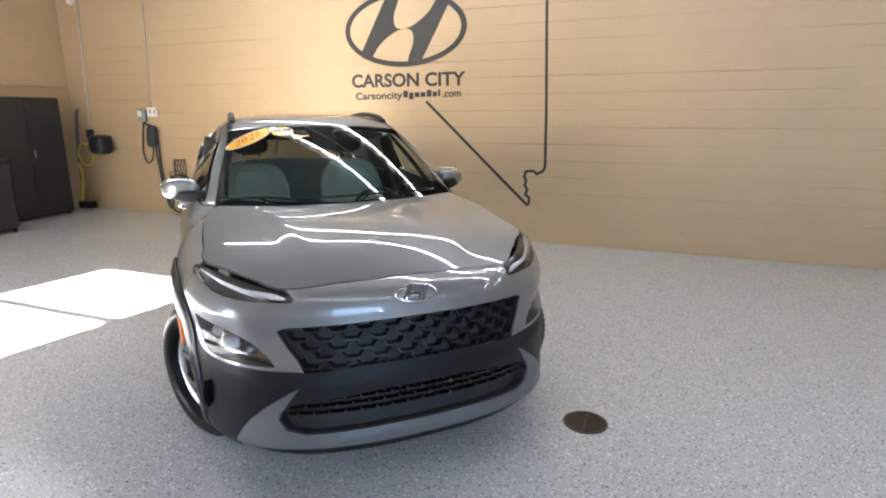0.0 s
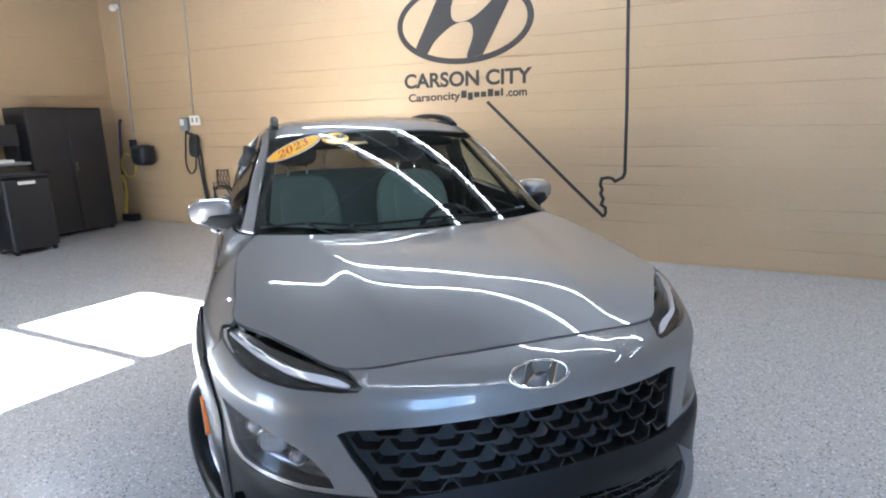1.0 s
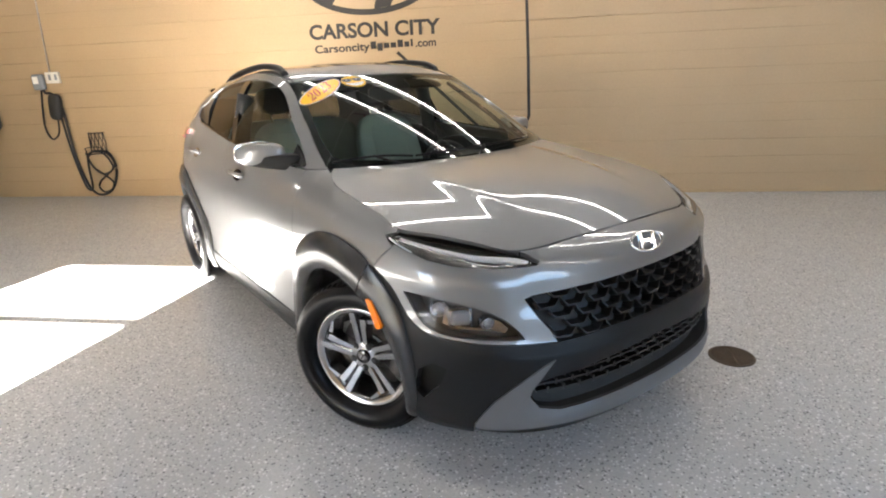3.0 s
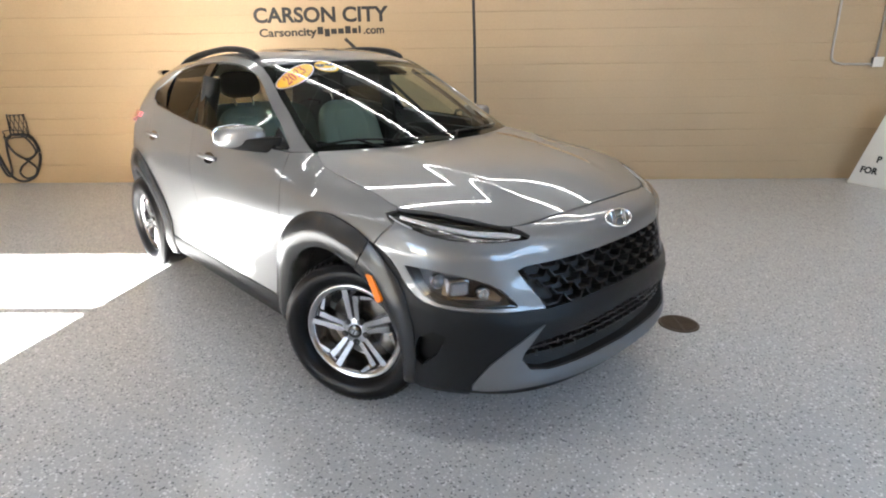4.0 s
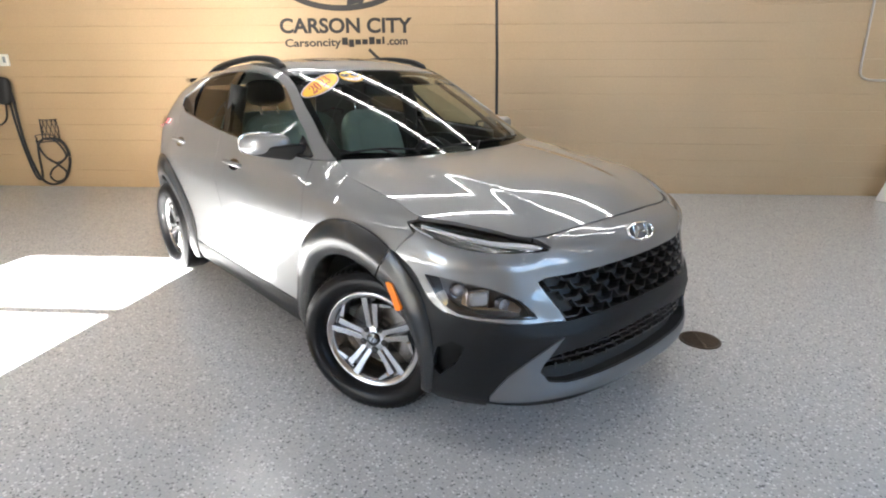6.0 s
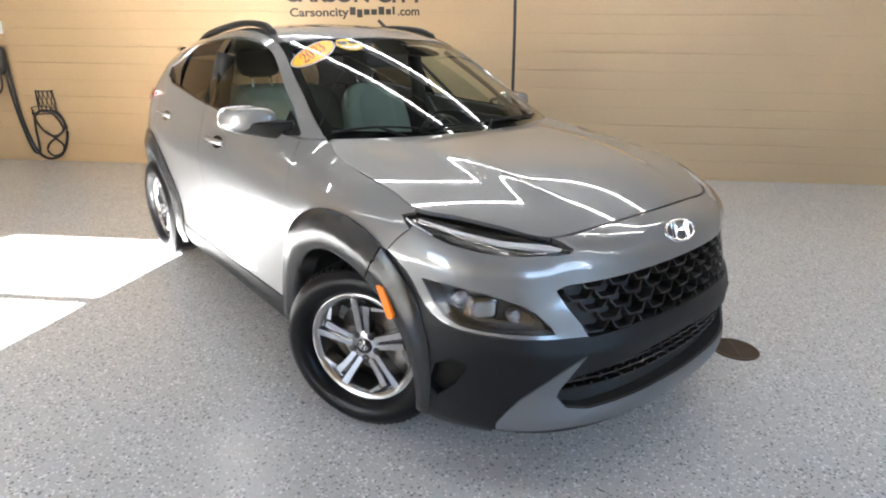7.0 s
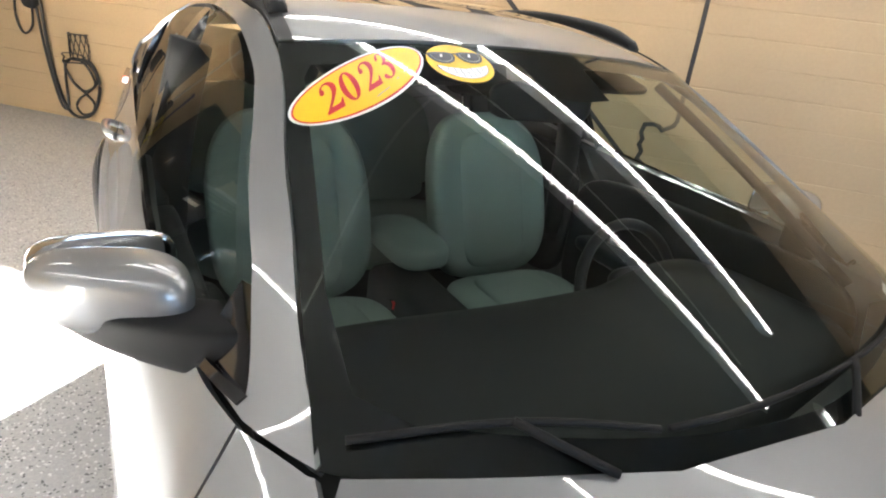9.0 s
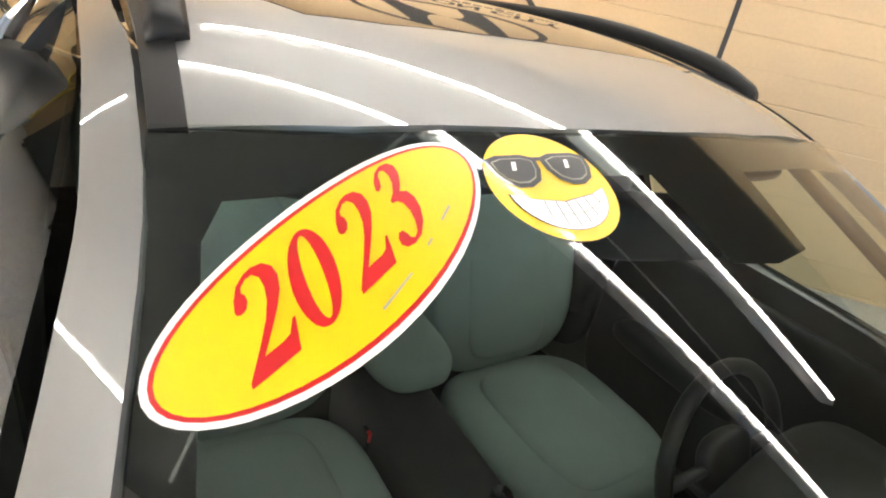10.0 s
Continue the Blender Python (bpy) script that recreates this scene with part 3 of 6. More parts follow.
# ---- car materials ----
def metallic_paint(name):
    m = material(name, (0.215, 0.217, 0.224), 0.42, metal=0.6, coat=1.0)
    nt = m.node_tree
    b = nt.nodes["Principled BSDF"]
    b.inputs["Coat Roughness"].default_value = 0.012
    b.inputs["Coat IOR"].default_value = 1.6
    co = nt.nodes.new("ShaderNodeTexCoord")
    fl = nt.nodes.new("ShaderNodeTexVoronoi")
    fl.inputs["Scale"].default_value = 2600.0
    nt.links.new(co.outputs["Object"], fl.inputs["Vector"])
    mr = nt.nodes.new("ShaderNodeMapRange")
    mr.inputs[3].default_value, mr.inputs[4].default_value = 0.38, 0.48
    nt.links.new(fl.outputs["Distance"], mr.inputs[0])
    nt.links.new(mr.outputs[0], b.inputs["Roughness"])
    return m


PAINT = metallic_paint("silver grey metallic paint")
SILVER = material("satin silver trim", (0.15, 0.155, 0.166), 0.45, metal=0.4, coat=0.15, grain=0.03, grain_scale=500)
CLADDING = material("dark grey grained plastic", (0.010, 0.0105, 0.012), 0.4, grain=0.08, grain_scale=300, bump=0.2, bump_scale=900, shine=0.22)
ARCH = material("satin dark grey plastic", (0.024, 0.025, 0.027), 0.2, grain=0.08, grain_scale=300, bump=0.1, bump_scale=900)
GLOSS_BLACK = material("gloss black plastic", (0.008, 0.008, 0.009), 0.12, coat=0.6)
MATTE = material("matt black plastic", (0.006, 0.006, 0.0065), 0.6, grain=0.1, bump=0.15, bump_scale=700, shine=0.2)
DARK_IN = material("black inner plastic", (0.022, 0.023, 0.023), 0.65, grain=0.1)
CHROME = material("chrome", (0.85, 0.86, 0.87), 0.06, metal=1.0)
LAMP_METAL = material("lamp reflector", (0.42, 0.42, 0.44), 0.14, metal=1.0)
LAMP_BED = material("dark lamp bed", (0.10, 0.097, 0.094), 0.3, grain=0.1, grain_scale=120)
DRL_BED = material("black lamp bed", (0.02, 0.018, 0.017), 0.25, coat=0.3)
LIGHT_BAR = material("white light guide", (0.82, 0.82, 0.84), 0.2, coat=0.6)
LENS_GREY = material("clear grey lens", (0.36, 0.36, 0.37), 0.08, metal=0.3, coat=1.0)
ALLOY = material("machined alloy", (0.42, 0.42, 0.43), 0.27, metal=1.0, grain=0.05, grain_scale=30)
ALLOY_DARK = material("grey painted alloy", (0.07, 0.07, 0.075), 0.4, metal=0.6, grain=0.05)
IRON = material("brake iron", (0.28, 0.27, 0.26), 0.42, metal=0.9, grain=0.15, stain=0.2, stain_scale=20)
TYRE = material("tyre rubber", (0.004, 0.004, 0.005), 0.34, grain=0.12, grain_scale=150, bump=0.12, bump_scale=300, shine=0.2)
AMBER = material("amber lens", (0.9, 0.22, 0.015), 0.15, coat=1.0)
RED_LENS = material("red lens", (0.32, 0.01, 0.01), 0.12, coat=1.0)
SMOKED = glass("smoked lens", (0.92, 0.92, 0.93), 0.95)
SCREEN = glass("green tinted windscreen", (0.90, 0.97, 0.93), 0.80)
DOOR_GLASS = glass("green tinted door glass", (0.90, 0.97, 0.92), 0.95)
DARK_GLASS = glass("privacy glass", (0.5, 0.47, 0.42), 0.32)
FRIT = material("black ceramic glass edge", (0.006, 0.006, 0.007), 0.05, coat=0.5)
SEAT = material("grey green seat cloth", (0.195, 0.25, 0.23), 0.75, grain=0.1, grain_scale=300, stain=0.05, stain_scale=6, bump=0.3, bump_scale=700)
CABIN = material("black cabin plastic", (0.014, 0.0145, 0.015), 0.6, grain=0.08, bump=0.2, bump_scale=600, shine=0.25)
HEADLINER = material("pale headliner cloth", (0.6, 0.59, 0.56), 0.85, grain=0.05)
RED_BUTTON = material("red buckle button", (0.6, 0.02, 0.02), 0.4)

# ---- car ----
CAR = thing("car", pose(0, 0, 0, 0, 0, 45), "silver-grey metallic compact crossover with dark cladding", "car")
ARCH_F, ARCH_R, HUB_Z = 0.05, 2.6, 0.334
SV = SIDE_V

DRL = [(1.159, 0.919), (1.105, 0.904), (1.034, 0.884), (0.959, 0.865), (0.859, 0.851), (0.722, 0.842), (0.59, 0.838), (0.535, 0.84), (0.524, 0.847), (0.556, 0.860), (0.722, 0.884), (0.859, 0.899), (1.018, 0.919), (1.118, 0.929)]
LAMP = [(1.043, 0.746), (1.022, 0.712), (1.0, 0.675), (0.96, 0.64), (0.905, 0.618), (0.83, 0.609), (0.764, 0.606), (0.598, 0.598), (0.612, 0.617), (0.631, 0.635), (0.668, 0.665), (0.715, 0.69), (0.78, 0.712), (0.845, 0.727), (0.951, 0.741)]
EDGE = [(1.182, 0.812), (1.142, 0.787), (1.103, 0.757), (1.078, 0.725), (1.059, 0.692), (1.032, 0.658), (1.004, 0.635), (0.962, 0.615), (0.918, 0.604), (0.85, 0.596), (0.763, 0.591), (0.574, 0.580), (0.475, 0.577)]
SEAM = [(1.109, 0.889), (1.15, 0.852), (1.182, 0.812)]
TIP = [(0.778, 0.289), (0.744, 0.338), (0.707, 0.381), (0.645, 0.432), (0.579, 0.476), (0.53, 0.508), (0.491, 0.528)]
MOUTH = [(0.575, 0.415), (0.553, 0.44), (0.517, 0.453), (0.35, 0.478), (0.187, 0.494), (0, 0.502)]
FLOOR_OF_MOUTH = [(0, 0.348), (0.167, 0.348), (0.34, 0.343), (0.476, 0.338), (0.55, 0.352), (0.582, 0.39)]

# nose
crown_front = crown_line(0.0, 0.612, 14)
panel("bumper_cover", both(crown_front + [(0.556, 0.861), (0.523, 0.847), (0.535, 0.8385), (0.59, 0.8365), (0.722, 0.840), (0.859, 0.849), (0.959, 0.863), (1.034, 0.882), (1.105, 0.902)] + SEAM + EDGE[1:]
      + [(0.505, 0.625), (0.55, 0.675), (0.594, 0.731), (0.56, 0.740), (0.40, 0.748), (0.2, 0.753), (0, 0.755)]), PAINT, CAR, holes=[LAMP, other(LAMP)], step=0.018, lip=0.02, gap=0.002)
SLOT = [(1.004, 0.375), (1.0, 0.42), (0.986, 0.465), (0.927, 0.501), (0.877, 0.486), (0.89, 0.45), (0.915, 0.407), (0.975, 0.350)]
panel("bumper_cladding", both([(0, 0.600), (0.25, 0.597), (0.475, 0.576)] + EDGE[::-1][1:] + [(1.208, 0.817), (1.242, 0.753)] + arc(ARCH_F, HUB_Z, 0.393, 117.5, 190, 16)
      + [(1.0, 0.228), (0.9, 0.228), (0.79, 0.232)] + TIP + MOUTH), CLADDING, CAR, holes=[SLOT, other(SLOT)], lip=0.03, gap=0.001, label="dark grey grained plastic lower bumper")
panel("skid_plate", both([(0, 0.346), (0.167, 0.346), (0.34, 0.341), (0.476, 0.336), (0.55, 0.350), (0.583, 0.39), (0.575, 0.415), (0.55, 0.447), (0.491, 0.526)] + TIP[::-1][1:] + [(0.776, 0.272), (0.74, 0.268), (0.6, 0.272), (0.3, 0.276), (0, 0.276)]), SILVER, CAR, lip=0.03, proud=0.004, label="satin silver lower bumper trim")
panel("chin_spoiler", both([(0, 0.286), (0.3, 0.286), (0.6, 0.282), (0.74, 0.278), (0.768, 0.278), (0.79, 0.228), (0.6, 0.216), (0.3, 0.212), (0, 0.21)]), MATTE, CAR, lip=0.05, proud=-0.008, label="matt black chin under the bumper")
for side, lab in ((-1, "right"), (1, "left")):
    turn = (lambda o: o) if side > 0 else other
    # recess behind the air slot
    panel("air_slot", turn(SLOT), MATTE, CAR, proud=-0.035, lip=0.0, gap=-0.01)
    # slim daytime lamp
    slim = panel("running_lamp", turn(DRL), CLEAR, CAR, step=0.02, lip=0.01, gap=0.0015, proud=0.001, label="slim smoked daytime running lamp")
    panel("lamp_bed", turn(DRL), DRL_BED, slim, proud=-0.022, lip=0.0, gap=-0.004)
    panel("light_bar", turn([(1.095, 0.9155), (1.03, 0.9045), (0.93, 0.8875), (0.80, 0.8685), (0.70, 0.858), (0.61, 0.850), (0.575, 0.8475), (0.565, 0.8525), (0.61, 0.8595), (0.70, 0.867), (0.80, 0.8765), (0.93, 0.8935), (1.03, 0.9095), (1.095, 0.9195)]), LIGHT_BAR, slim, proud=-0.004, gap=0.0, lip=0.012, step=0.02)
    panel("light_bar", turn([(1.145, 0.915), (1.09, 0.8985), (1.03, 0.8815), (1.032, 0.8845), (1.09, 0.902), (1.143, 0.919)]), LIGHT_BAR, slim, proud=-0.006, gap=0.0, lip=0.008, step=0.02)
    panel("reflector", turn([(0.70, 0.846), (0.62, 0.8425), (0.57, 0.843), (0.575, 0.8462), (0.62, 0.848), (0.70, 0.8535)]), LAMP_METAL, slim, proud=-0.012, lip=0.006, step=0.02)
    for v0 in (0.78, 0.86, 0.94, 1.02):
        zc = float(np.interp(v0, (0.72, 0.859, 0.959, 1.034), (0.8505, 0.859, 0.8735, 0.892)))
        panel("facet", turn([(v0 + 0.012, zc - 0.003), (v0 - 0.012, zc - 0.005), (v0 - 0.010, zc + 0.001), (v0 + 0.014, zc + 0.004)]), LAMP_METAL, slim, proud=-0.014, gap=0.0, lip=0.006, step=0.02)
    # main lamp
    main = panel("headlamp", turn(LAMP), SMOKED, CAR, step=0.02, lip=0.012, gap=0.002, proud=-0.003, label="smoked headlamp with projector")
    panel("lamp_bed", turn(LAMP), LAMP_BED, main, proud=-0.07, lip=-0.065, gap=0.001)
    panel("lamp_divider", turn([(0.90, 0.70), (0.905, 0.645), (0.86, 0.628), (0.72, 0.625), (0.72, 0.635), (0.85, 0.64), (0.885, 0.66), (0.88, 0.70)]), LAMP_METAL, main, proud=-0.035, lip=0.02, step=0.02)
    for cv, cz, rr in ((0.925, 0.688, 0.024), (0.735, 0.650, 0.020)):
        c = skin([(side * cv, cz)])[0]
        nn = outward(skin, [(side * cv, cz)])[0]
        m4 = Matrix.Translation(Vector(c) - 0.045 * Vector(nn)) @ Vector((0.35 * nn[0], nn[1], 0.2 * nn[2])).to_track_quat("Z", "Y").to_matrix().to_4x4()
        bm = bmesh.new()
        spin(bm, [(rr * 1.25, -0.02), (rr * 1.25, 0.012), (rr * 1.1, 0.016), (rr, 0.006), (rr, 0.004)], 24, m=m4)
        part("bezel", bm, LAMP_METAL, main, smooth=True)
        bm = bmesh.new()
        spin(bm, [(rr, 0.004), (rr * 0.92, 0.014), (rr * 0.7, 0.022), (rr * 0.4, 0.027), (0.001, 0.029)], 24, m=m4)
        part("projector_lens", bm, LENS_GREY, main, smooth=True)
    c = skin([(side * 0.84, 0.668)])[0]
    nn = outward(skin, [(side * 0.84, 0.668)])[0]
    m4 = Matrix.Translation(Vector(c) - 0.05 * Vector(nn)) @ Vector((0.5 * nn[0], nn[1], 0.1 * nn[2])).to_track_quat("Z", "Y").to_matrix().to_4x4()
    part("lens_frame", pillow((0.044, 0.036, 0.016), 6, 8, m4), LAMP_METAL, main, "grey square lamp module", smooth=True)
    part("projector_lens", pillow((0.034, 0.027, 0.014), 5, 8, m4 @ Matrix.Translation((0, 0, 0.012))), LENS_GREY, main, smooth=True)
    panel("lamp_reflector", turn([(0.80, 0.633), (0.66, 0.614), (0.645, 0.628), (0.68, 0.655), (0.73, 0.672), (0.74, 0.645)]), LAMP_METAL, main, proud=-0.05, lip=0.012, step=0.02)
    # amber side marker
    panel("side_marker", turn([(1.205, 0.690), (1.196, 0.694), (1.176, 0.690), (1.130, 0.603), (1.133, 0.592), (1.150, 0.587), (1.158, 0.592)]), AMBER, CAR, proud=0.033, lip=0.034, gap=0.0, step=0.012, label="amber side marker lens")
    # front wing
    panel("front_wing", turn([(1.109, 0.891), (1.162, 0.921), (1.12, 0.931)] + crown_line(1.125, 1.86, 22) + [(1.868, 1.063), (1.976, 1.056), (1.955, 1.03), (1.931, 0.998), (1.893, 0.935), (1.869, 0.878), (1.866, 0.78), (1.872, 0.69), (1.895, 0.58)]
          + arc(ARCH_F, HUB_Z, 0.47, 26, 118) + [(1.182, 0.812), (1.15, 0.852)]), PAINT, CAR)
    panel("front_door", turn([(1.978, 1.0575), (2.2, 1.074), (2.653, 1.094), (3.05, 1.117), (3.014, 1.021), (2.955, 0.91), (2.908, 0.822), (2.893, 0.72), (2.89, 0.60), (2.89, 0.352), (1.97, 0.352), (1.935, 0.45), (1.895, 0.58), (1.872, 0.69), (1.866, 0.78), (1.869, 0.878), (1.893, 0.935), (1.931, 0.998), (1.955, 1.03)]), PAINT, CAR)
    panel("rear_door", turn([(3.05, 1.117), (3.185, 1.131), (3.748, 1.188), (3.84, 1.215), (3.875, 1.10), (3.86, 0.98), (3.82, 0.86)] + arc(ARCH_R, HUB_Z, 0.47, 112, 178, 14) + [(3.52, 0.352), (2.89, 0.352), (2.89, 0.60), (2.893, 0.72), (2.908, 0.822), (2.955, 0.91), (3.014, 1.021)]), PAINT, CAR)
    end = float(PLAN_V[-1])
    panel("rear_quarter", turn([(3.84, 1.215), (3.851, 1.229), (3.87, 1.29), (3.70, 1.382), (3.62, 1.418)] + crown_line(3.62, 4.38, 12) + [(4.52, 1.12), (4.75, 1.04), (end, 1.02), (end, 0.5), (4.7, 0.46), (4.5, 0.44)] + arc(ARCH_R, HUB_Z, 0.47, 10, 112, 18) + [(3.82, 0.86), (3.86, 0.98), (3.875, 1.10)]), PAINT, CAR)
    panel("rear_bumper", turn([(4.46, 0.45), (4.7, 0.46), (end, 0.5), (end, 0.26), (4.6, 0.26), (4.44, 0.28)]), CLADDING, CAR)
    panel("hatch_glass", turn([(4.52, 1.12), (4.75, 1.04), (end, 1.02), (end, 1.3), (4.6, 1.34), (4.38, 1.36)]), DARK_GLASS, CAR, lip=0.0)
    panel("tail_lamp", turn([(4.12, 1.125), (4.30, 1.135), (4.62, 1.06), (4.62, 0.99), (4.34, 1.06), (4.16, 1.09)]), RED_LENS, CAR, proud=0.016, lip=0.03, label="slim red tail lamp")
    panel("sill", turn([(1.93, 0.35), (3.55, 0.35), (3.56, 0.225), (1.95, 0.225)]), CLADDING, CAR, proud=0.004, lip=0.03, label="dark grey plastic sill")
    # pillars and window frame
    DLO = [(2.0, 1.073), (2.653, 1.099), (3.185, 1.136), (3.748, 1.194), (3.843, 1.231), (3.855, 1.287), (3.69, 1.376), (3.6, 1.418), (3.4, 1.449), (3.1, 1.468), (2.9, 1.465), (2.7, 1.446), (2.527, 1.399), (2.404, 1.339), (2.27, 1.257), (2.146, 1.182)]
    DLO = DLO[:6] + [(float(a), float(b)) for a, b in rounded_line(DLO[6:])]
    panel("pillar_frame", turn([(1.87, 1.064)] + crown_line(1.872, 3.62, 40) + [(3.62, 1.418), (3.70, 1.382), (3.87, 1.29), (3.851, 1.229), (3.84, 1.217), (3.748, 1.190), (3.185, 1.133), (3.05, 1.119), (2.653, 1.096), (2.2, 1.076), (1.978, 1.0595)]), PAINT, CAR, chart=frame_skin, holes=[turn(DLO)], step=0.018, lip=0.02, gap=0.0006)
    FRONT_PANE = [(2.12, 1.079), (2.653, 1.100), (2.95, 1.117), (3.065, 1.461), *[tuple(map(float, p)) for p in rounded_line([(2.9, 1.459), (2.7, 1.438), (2.527, 1.390), (2.404, 1.330), (2.27, 1.248), (2.154, 1.174)])], (2.14, 1.162)]
    panel("front_door_pane", turn(FRONT_PANE), DOOR_GLASS, CAR, chart=side_pane, proud=-0.006, lip=0.0, gap=0.0)
    panel("mirror_sail", turn([(2.0, 1.074), (2.12, 1.079), (2.14, 1.162)]), GLOSS_BLACK, CAR, chart=frame_skin, proud=-0.004, lip=0.02, gap=0.0)
    panel("door_pillar_trim", turn([(2.95, 1.117), (3.04, 1.123), (3.165, 1.460), (3.065, 1.462)]), GLOSS_BLACK, CAR, chart=frame_skin, proud=-0.004, lip=0.02, gap=0.0)
    REAR_PANE = [(3.045, 1.1235), (3.185, 1.136), (3.61, 1.180), (3.66, 1.28), (3.66, 1.389), (3.6, 1.416), (3.4, 1.447), (3.168, 1.4595)]
    panel("rear_door_pane", turn(REAR_PANE), DARK_GLASS, CAR, chart=side_pane, proud=-0.006, lip=0.0, gap=0.0)
    panel("corner_trim", turn([(3.615, 1.181), (3.748, 1.195), (3.843, 1.232), (3.853, 1.287), (3.69, 1.374), (3.664, 1.386), (3.665, 1.28)]), GLOSS_BLACK, CAR, chart=frame_skin, proud=-0.004, lip=0.02, gap=0.0)
    panel("belt_trim", turn([(2.0, 1.066), (2.653, 1.0925), (3.185, 1.1295), (3.748, 1.187), (3.83, 1.212), (3.853, 1.235), (3.846, 1.238), (3.82, 1.22), (3.748, 1.197), (3.185, 1.1395), (2.653, 1.1025), (2.0, 1.076)]), GLOSS_BLACK, CAR, proud=0.004, lip=0.012, gap=0.0, step=0.02)
    # wheel arch mouldings
    for yc, a0, a1 in ((ARCH_F, -14, 117.4), (ARCH_F, 118.2, 192), (ARCH_R, -16, 196)):
        fade = lambda a: 1.0 if yc > 1 or a < 118 else float(np.interp(a, (118, 140, 165, 192), (1.0, 0.8, 0.5, 0.3)))
        rs = [(0.535, -0.002), (0.545, 0.002), (0.549, 0.006), (0.544, 0.011), (0.50, 0.022), (0.478, 0.0275), (0.468, 0.0290), (0.455, 0.0292), (0.412, 0.026), (0.401, 0.021), (0.394, 0.010), (0.395, -0.06)]
        angles = np.linspace(a0, a1, 64)
        q = np.array([(side * (SV + yc + (0.393 + (r - 0.393) * fade(a)) * math.cos(radians(a))), max(0.21, HUB_Z + (0.393 + (r - 0.393) * fade(a)) * math.sin(radians(a)))) for a in angles for r, _ in rs])
        pos = skin(q) + outward(skin, q) * np.array([o * (fade(a) if o > 0 else 1) for a in angles for _, o in rs])[:, None]
        k = len(rs)
        fs = [(i * k + j, i * k + j + 1, (i + 1) * k + j + 1, (i + 1) * k + j) for i in range(len(angles) - 1) for j in range(k - 1)]
        me = bpy.data.meshes.new("arch_moulding")
        me.from_pydata([tuple(p) for p in pos], [], fs if side < 0 else [f[::-1] for f in fs])
        me.shade_smooth()
        part("arch_moulding", me, ARCH, CAR, "dark grey plastic wheel arch moulding")
        if a0 > 100:
            continue
        # inner liner
        bm = bmesh.new()
        rows = []
        for a in np.linspace(-4, 184, 24):
            rows.append([bm.verts.new((side * xx, yc + 0.40 * math.cos(radians(a)), HUB_Z + 0.40 * math.sin(radians(a)))) for xx in (0.84 - (0.14 * max(0.0, (a - 105) / 79) if yc < 1 else 0.0), 0.52)])
        for r0, r1 in zip(rows, rows[1:]):
            bm.faces.new((r0[0], r0[1], r1[1], r1[0]))
        bm.faces.new([r[1] for r in rows])
        part("wheel_liner", bm, DARK_IN, CAR)

# bonnet, windscreen, roof
bon = [(x, y) for x, y, z in catmull([(-CROWN[1][0], *CROWN[1][1:])] + CROWN[:10], 6)[6:]]
panel("bonnet", both([(0, bon[0][1])] + bon[1:] + [(0.67, 0.44), (0.55, 0.392), (0.3, 0.298), (0, 0.262)]), PAINT, CAR, chart=bonnet, step=0.014, lip=0.016, gap=0.0017)
panel("windscreen", both([(0, 0), (1, 0), (1, 1), (0, 1)]), SCREEN, CAR, chart=screen, step=0.05, lip=0.0, gap=0.0, label="green-tinted laminated windscreen")
panel("windscreen_edge", both([(0, 0), (1, 0), (1, 1), (0, 1)]), FRIT, CAR, chart=screen, step=0.04, lip=0.0, gap=0.0, proud=-0.004,
      holes=[both([(0, 0.07), (0.85, 0.085), (0.935, 0.12), (0.955, 0.3), (0.935, 0.86), (0.91, 0.905), (0.5, 0.93), (0.16, 0.93), (0.13, 0.80), (0, 0.79)])], label="black ceramic border of the windscreen")
panel("scuttle", both([(0, 0.245), (0.3, 0.275), (0.55, 0.37), (0.66, 0.42), (0.695, 0.47), (0.6, 0.47), (0.3, 0.36), (0, 0.32)]), CABIN, CAR, chart=bonnet, proud=-0.045, lip=0.0, gap=-0.004)
rf = [(x, y) for x, y, z in catmull(CROWN[12:], 6)]
SUNROOF = [(-0.41, 1.46), (-0.405, 1.38), (-0.37, 1.315), (-0.28, 1.287), (-0.15, 1.277), (0, 1.274), (0.15, 1.277), (0.28, 1.287), (0.37, 1.315), (0.405, 1.38), (0.41, 1.46), (0.41, 2.02), (0.38, 2.06), (-0.38, 2.06), (-0.41, 2.02)]
panel("roof", both([(0, 1.06), (0.2, 1.066), (0.4, 1.09), (0.556, 1.13)] + rf[1:] + [(0.3, 3.02), (0, 3.03)]), PAINT, CAR, chart=roof, holes=[SUNROOF], lip=0.012, gap=0.001)
panel("sunroof", SUNROOF, FRIT, CAR, chart=roof, lip=0.01, gap=0.002, label="dark glass sunroof")
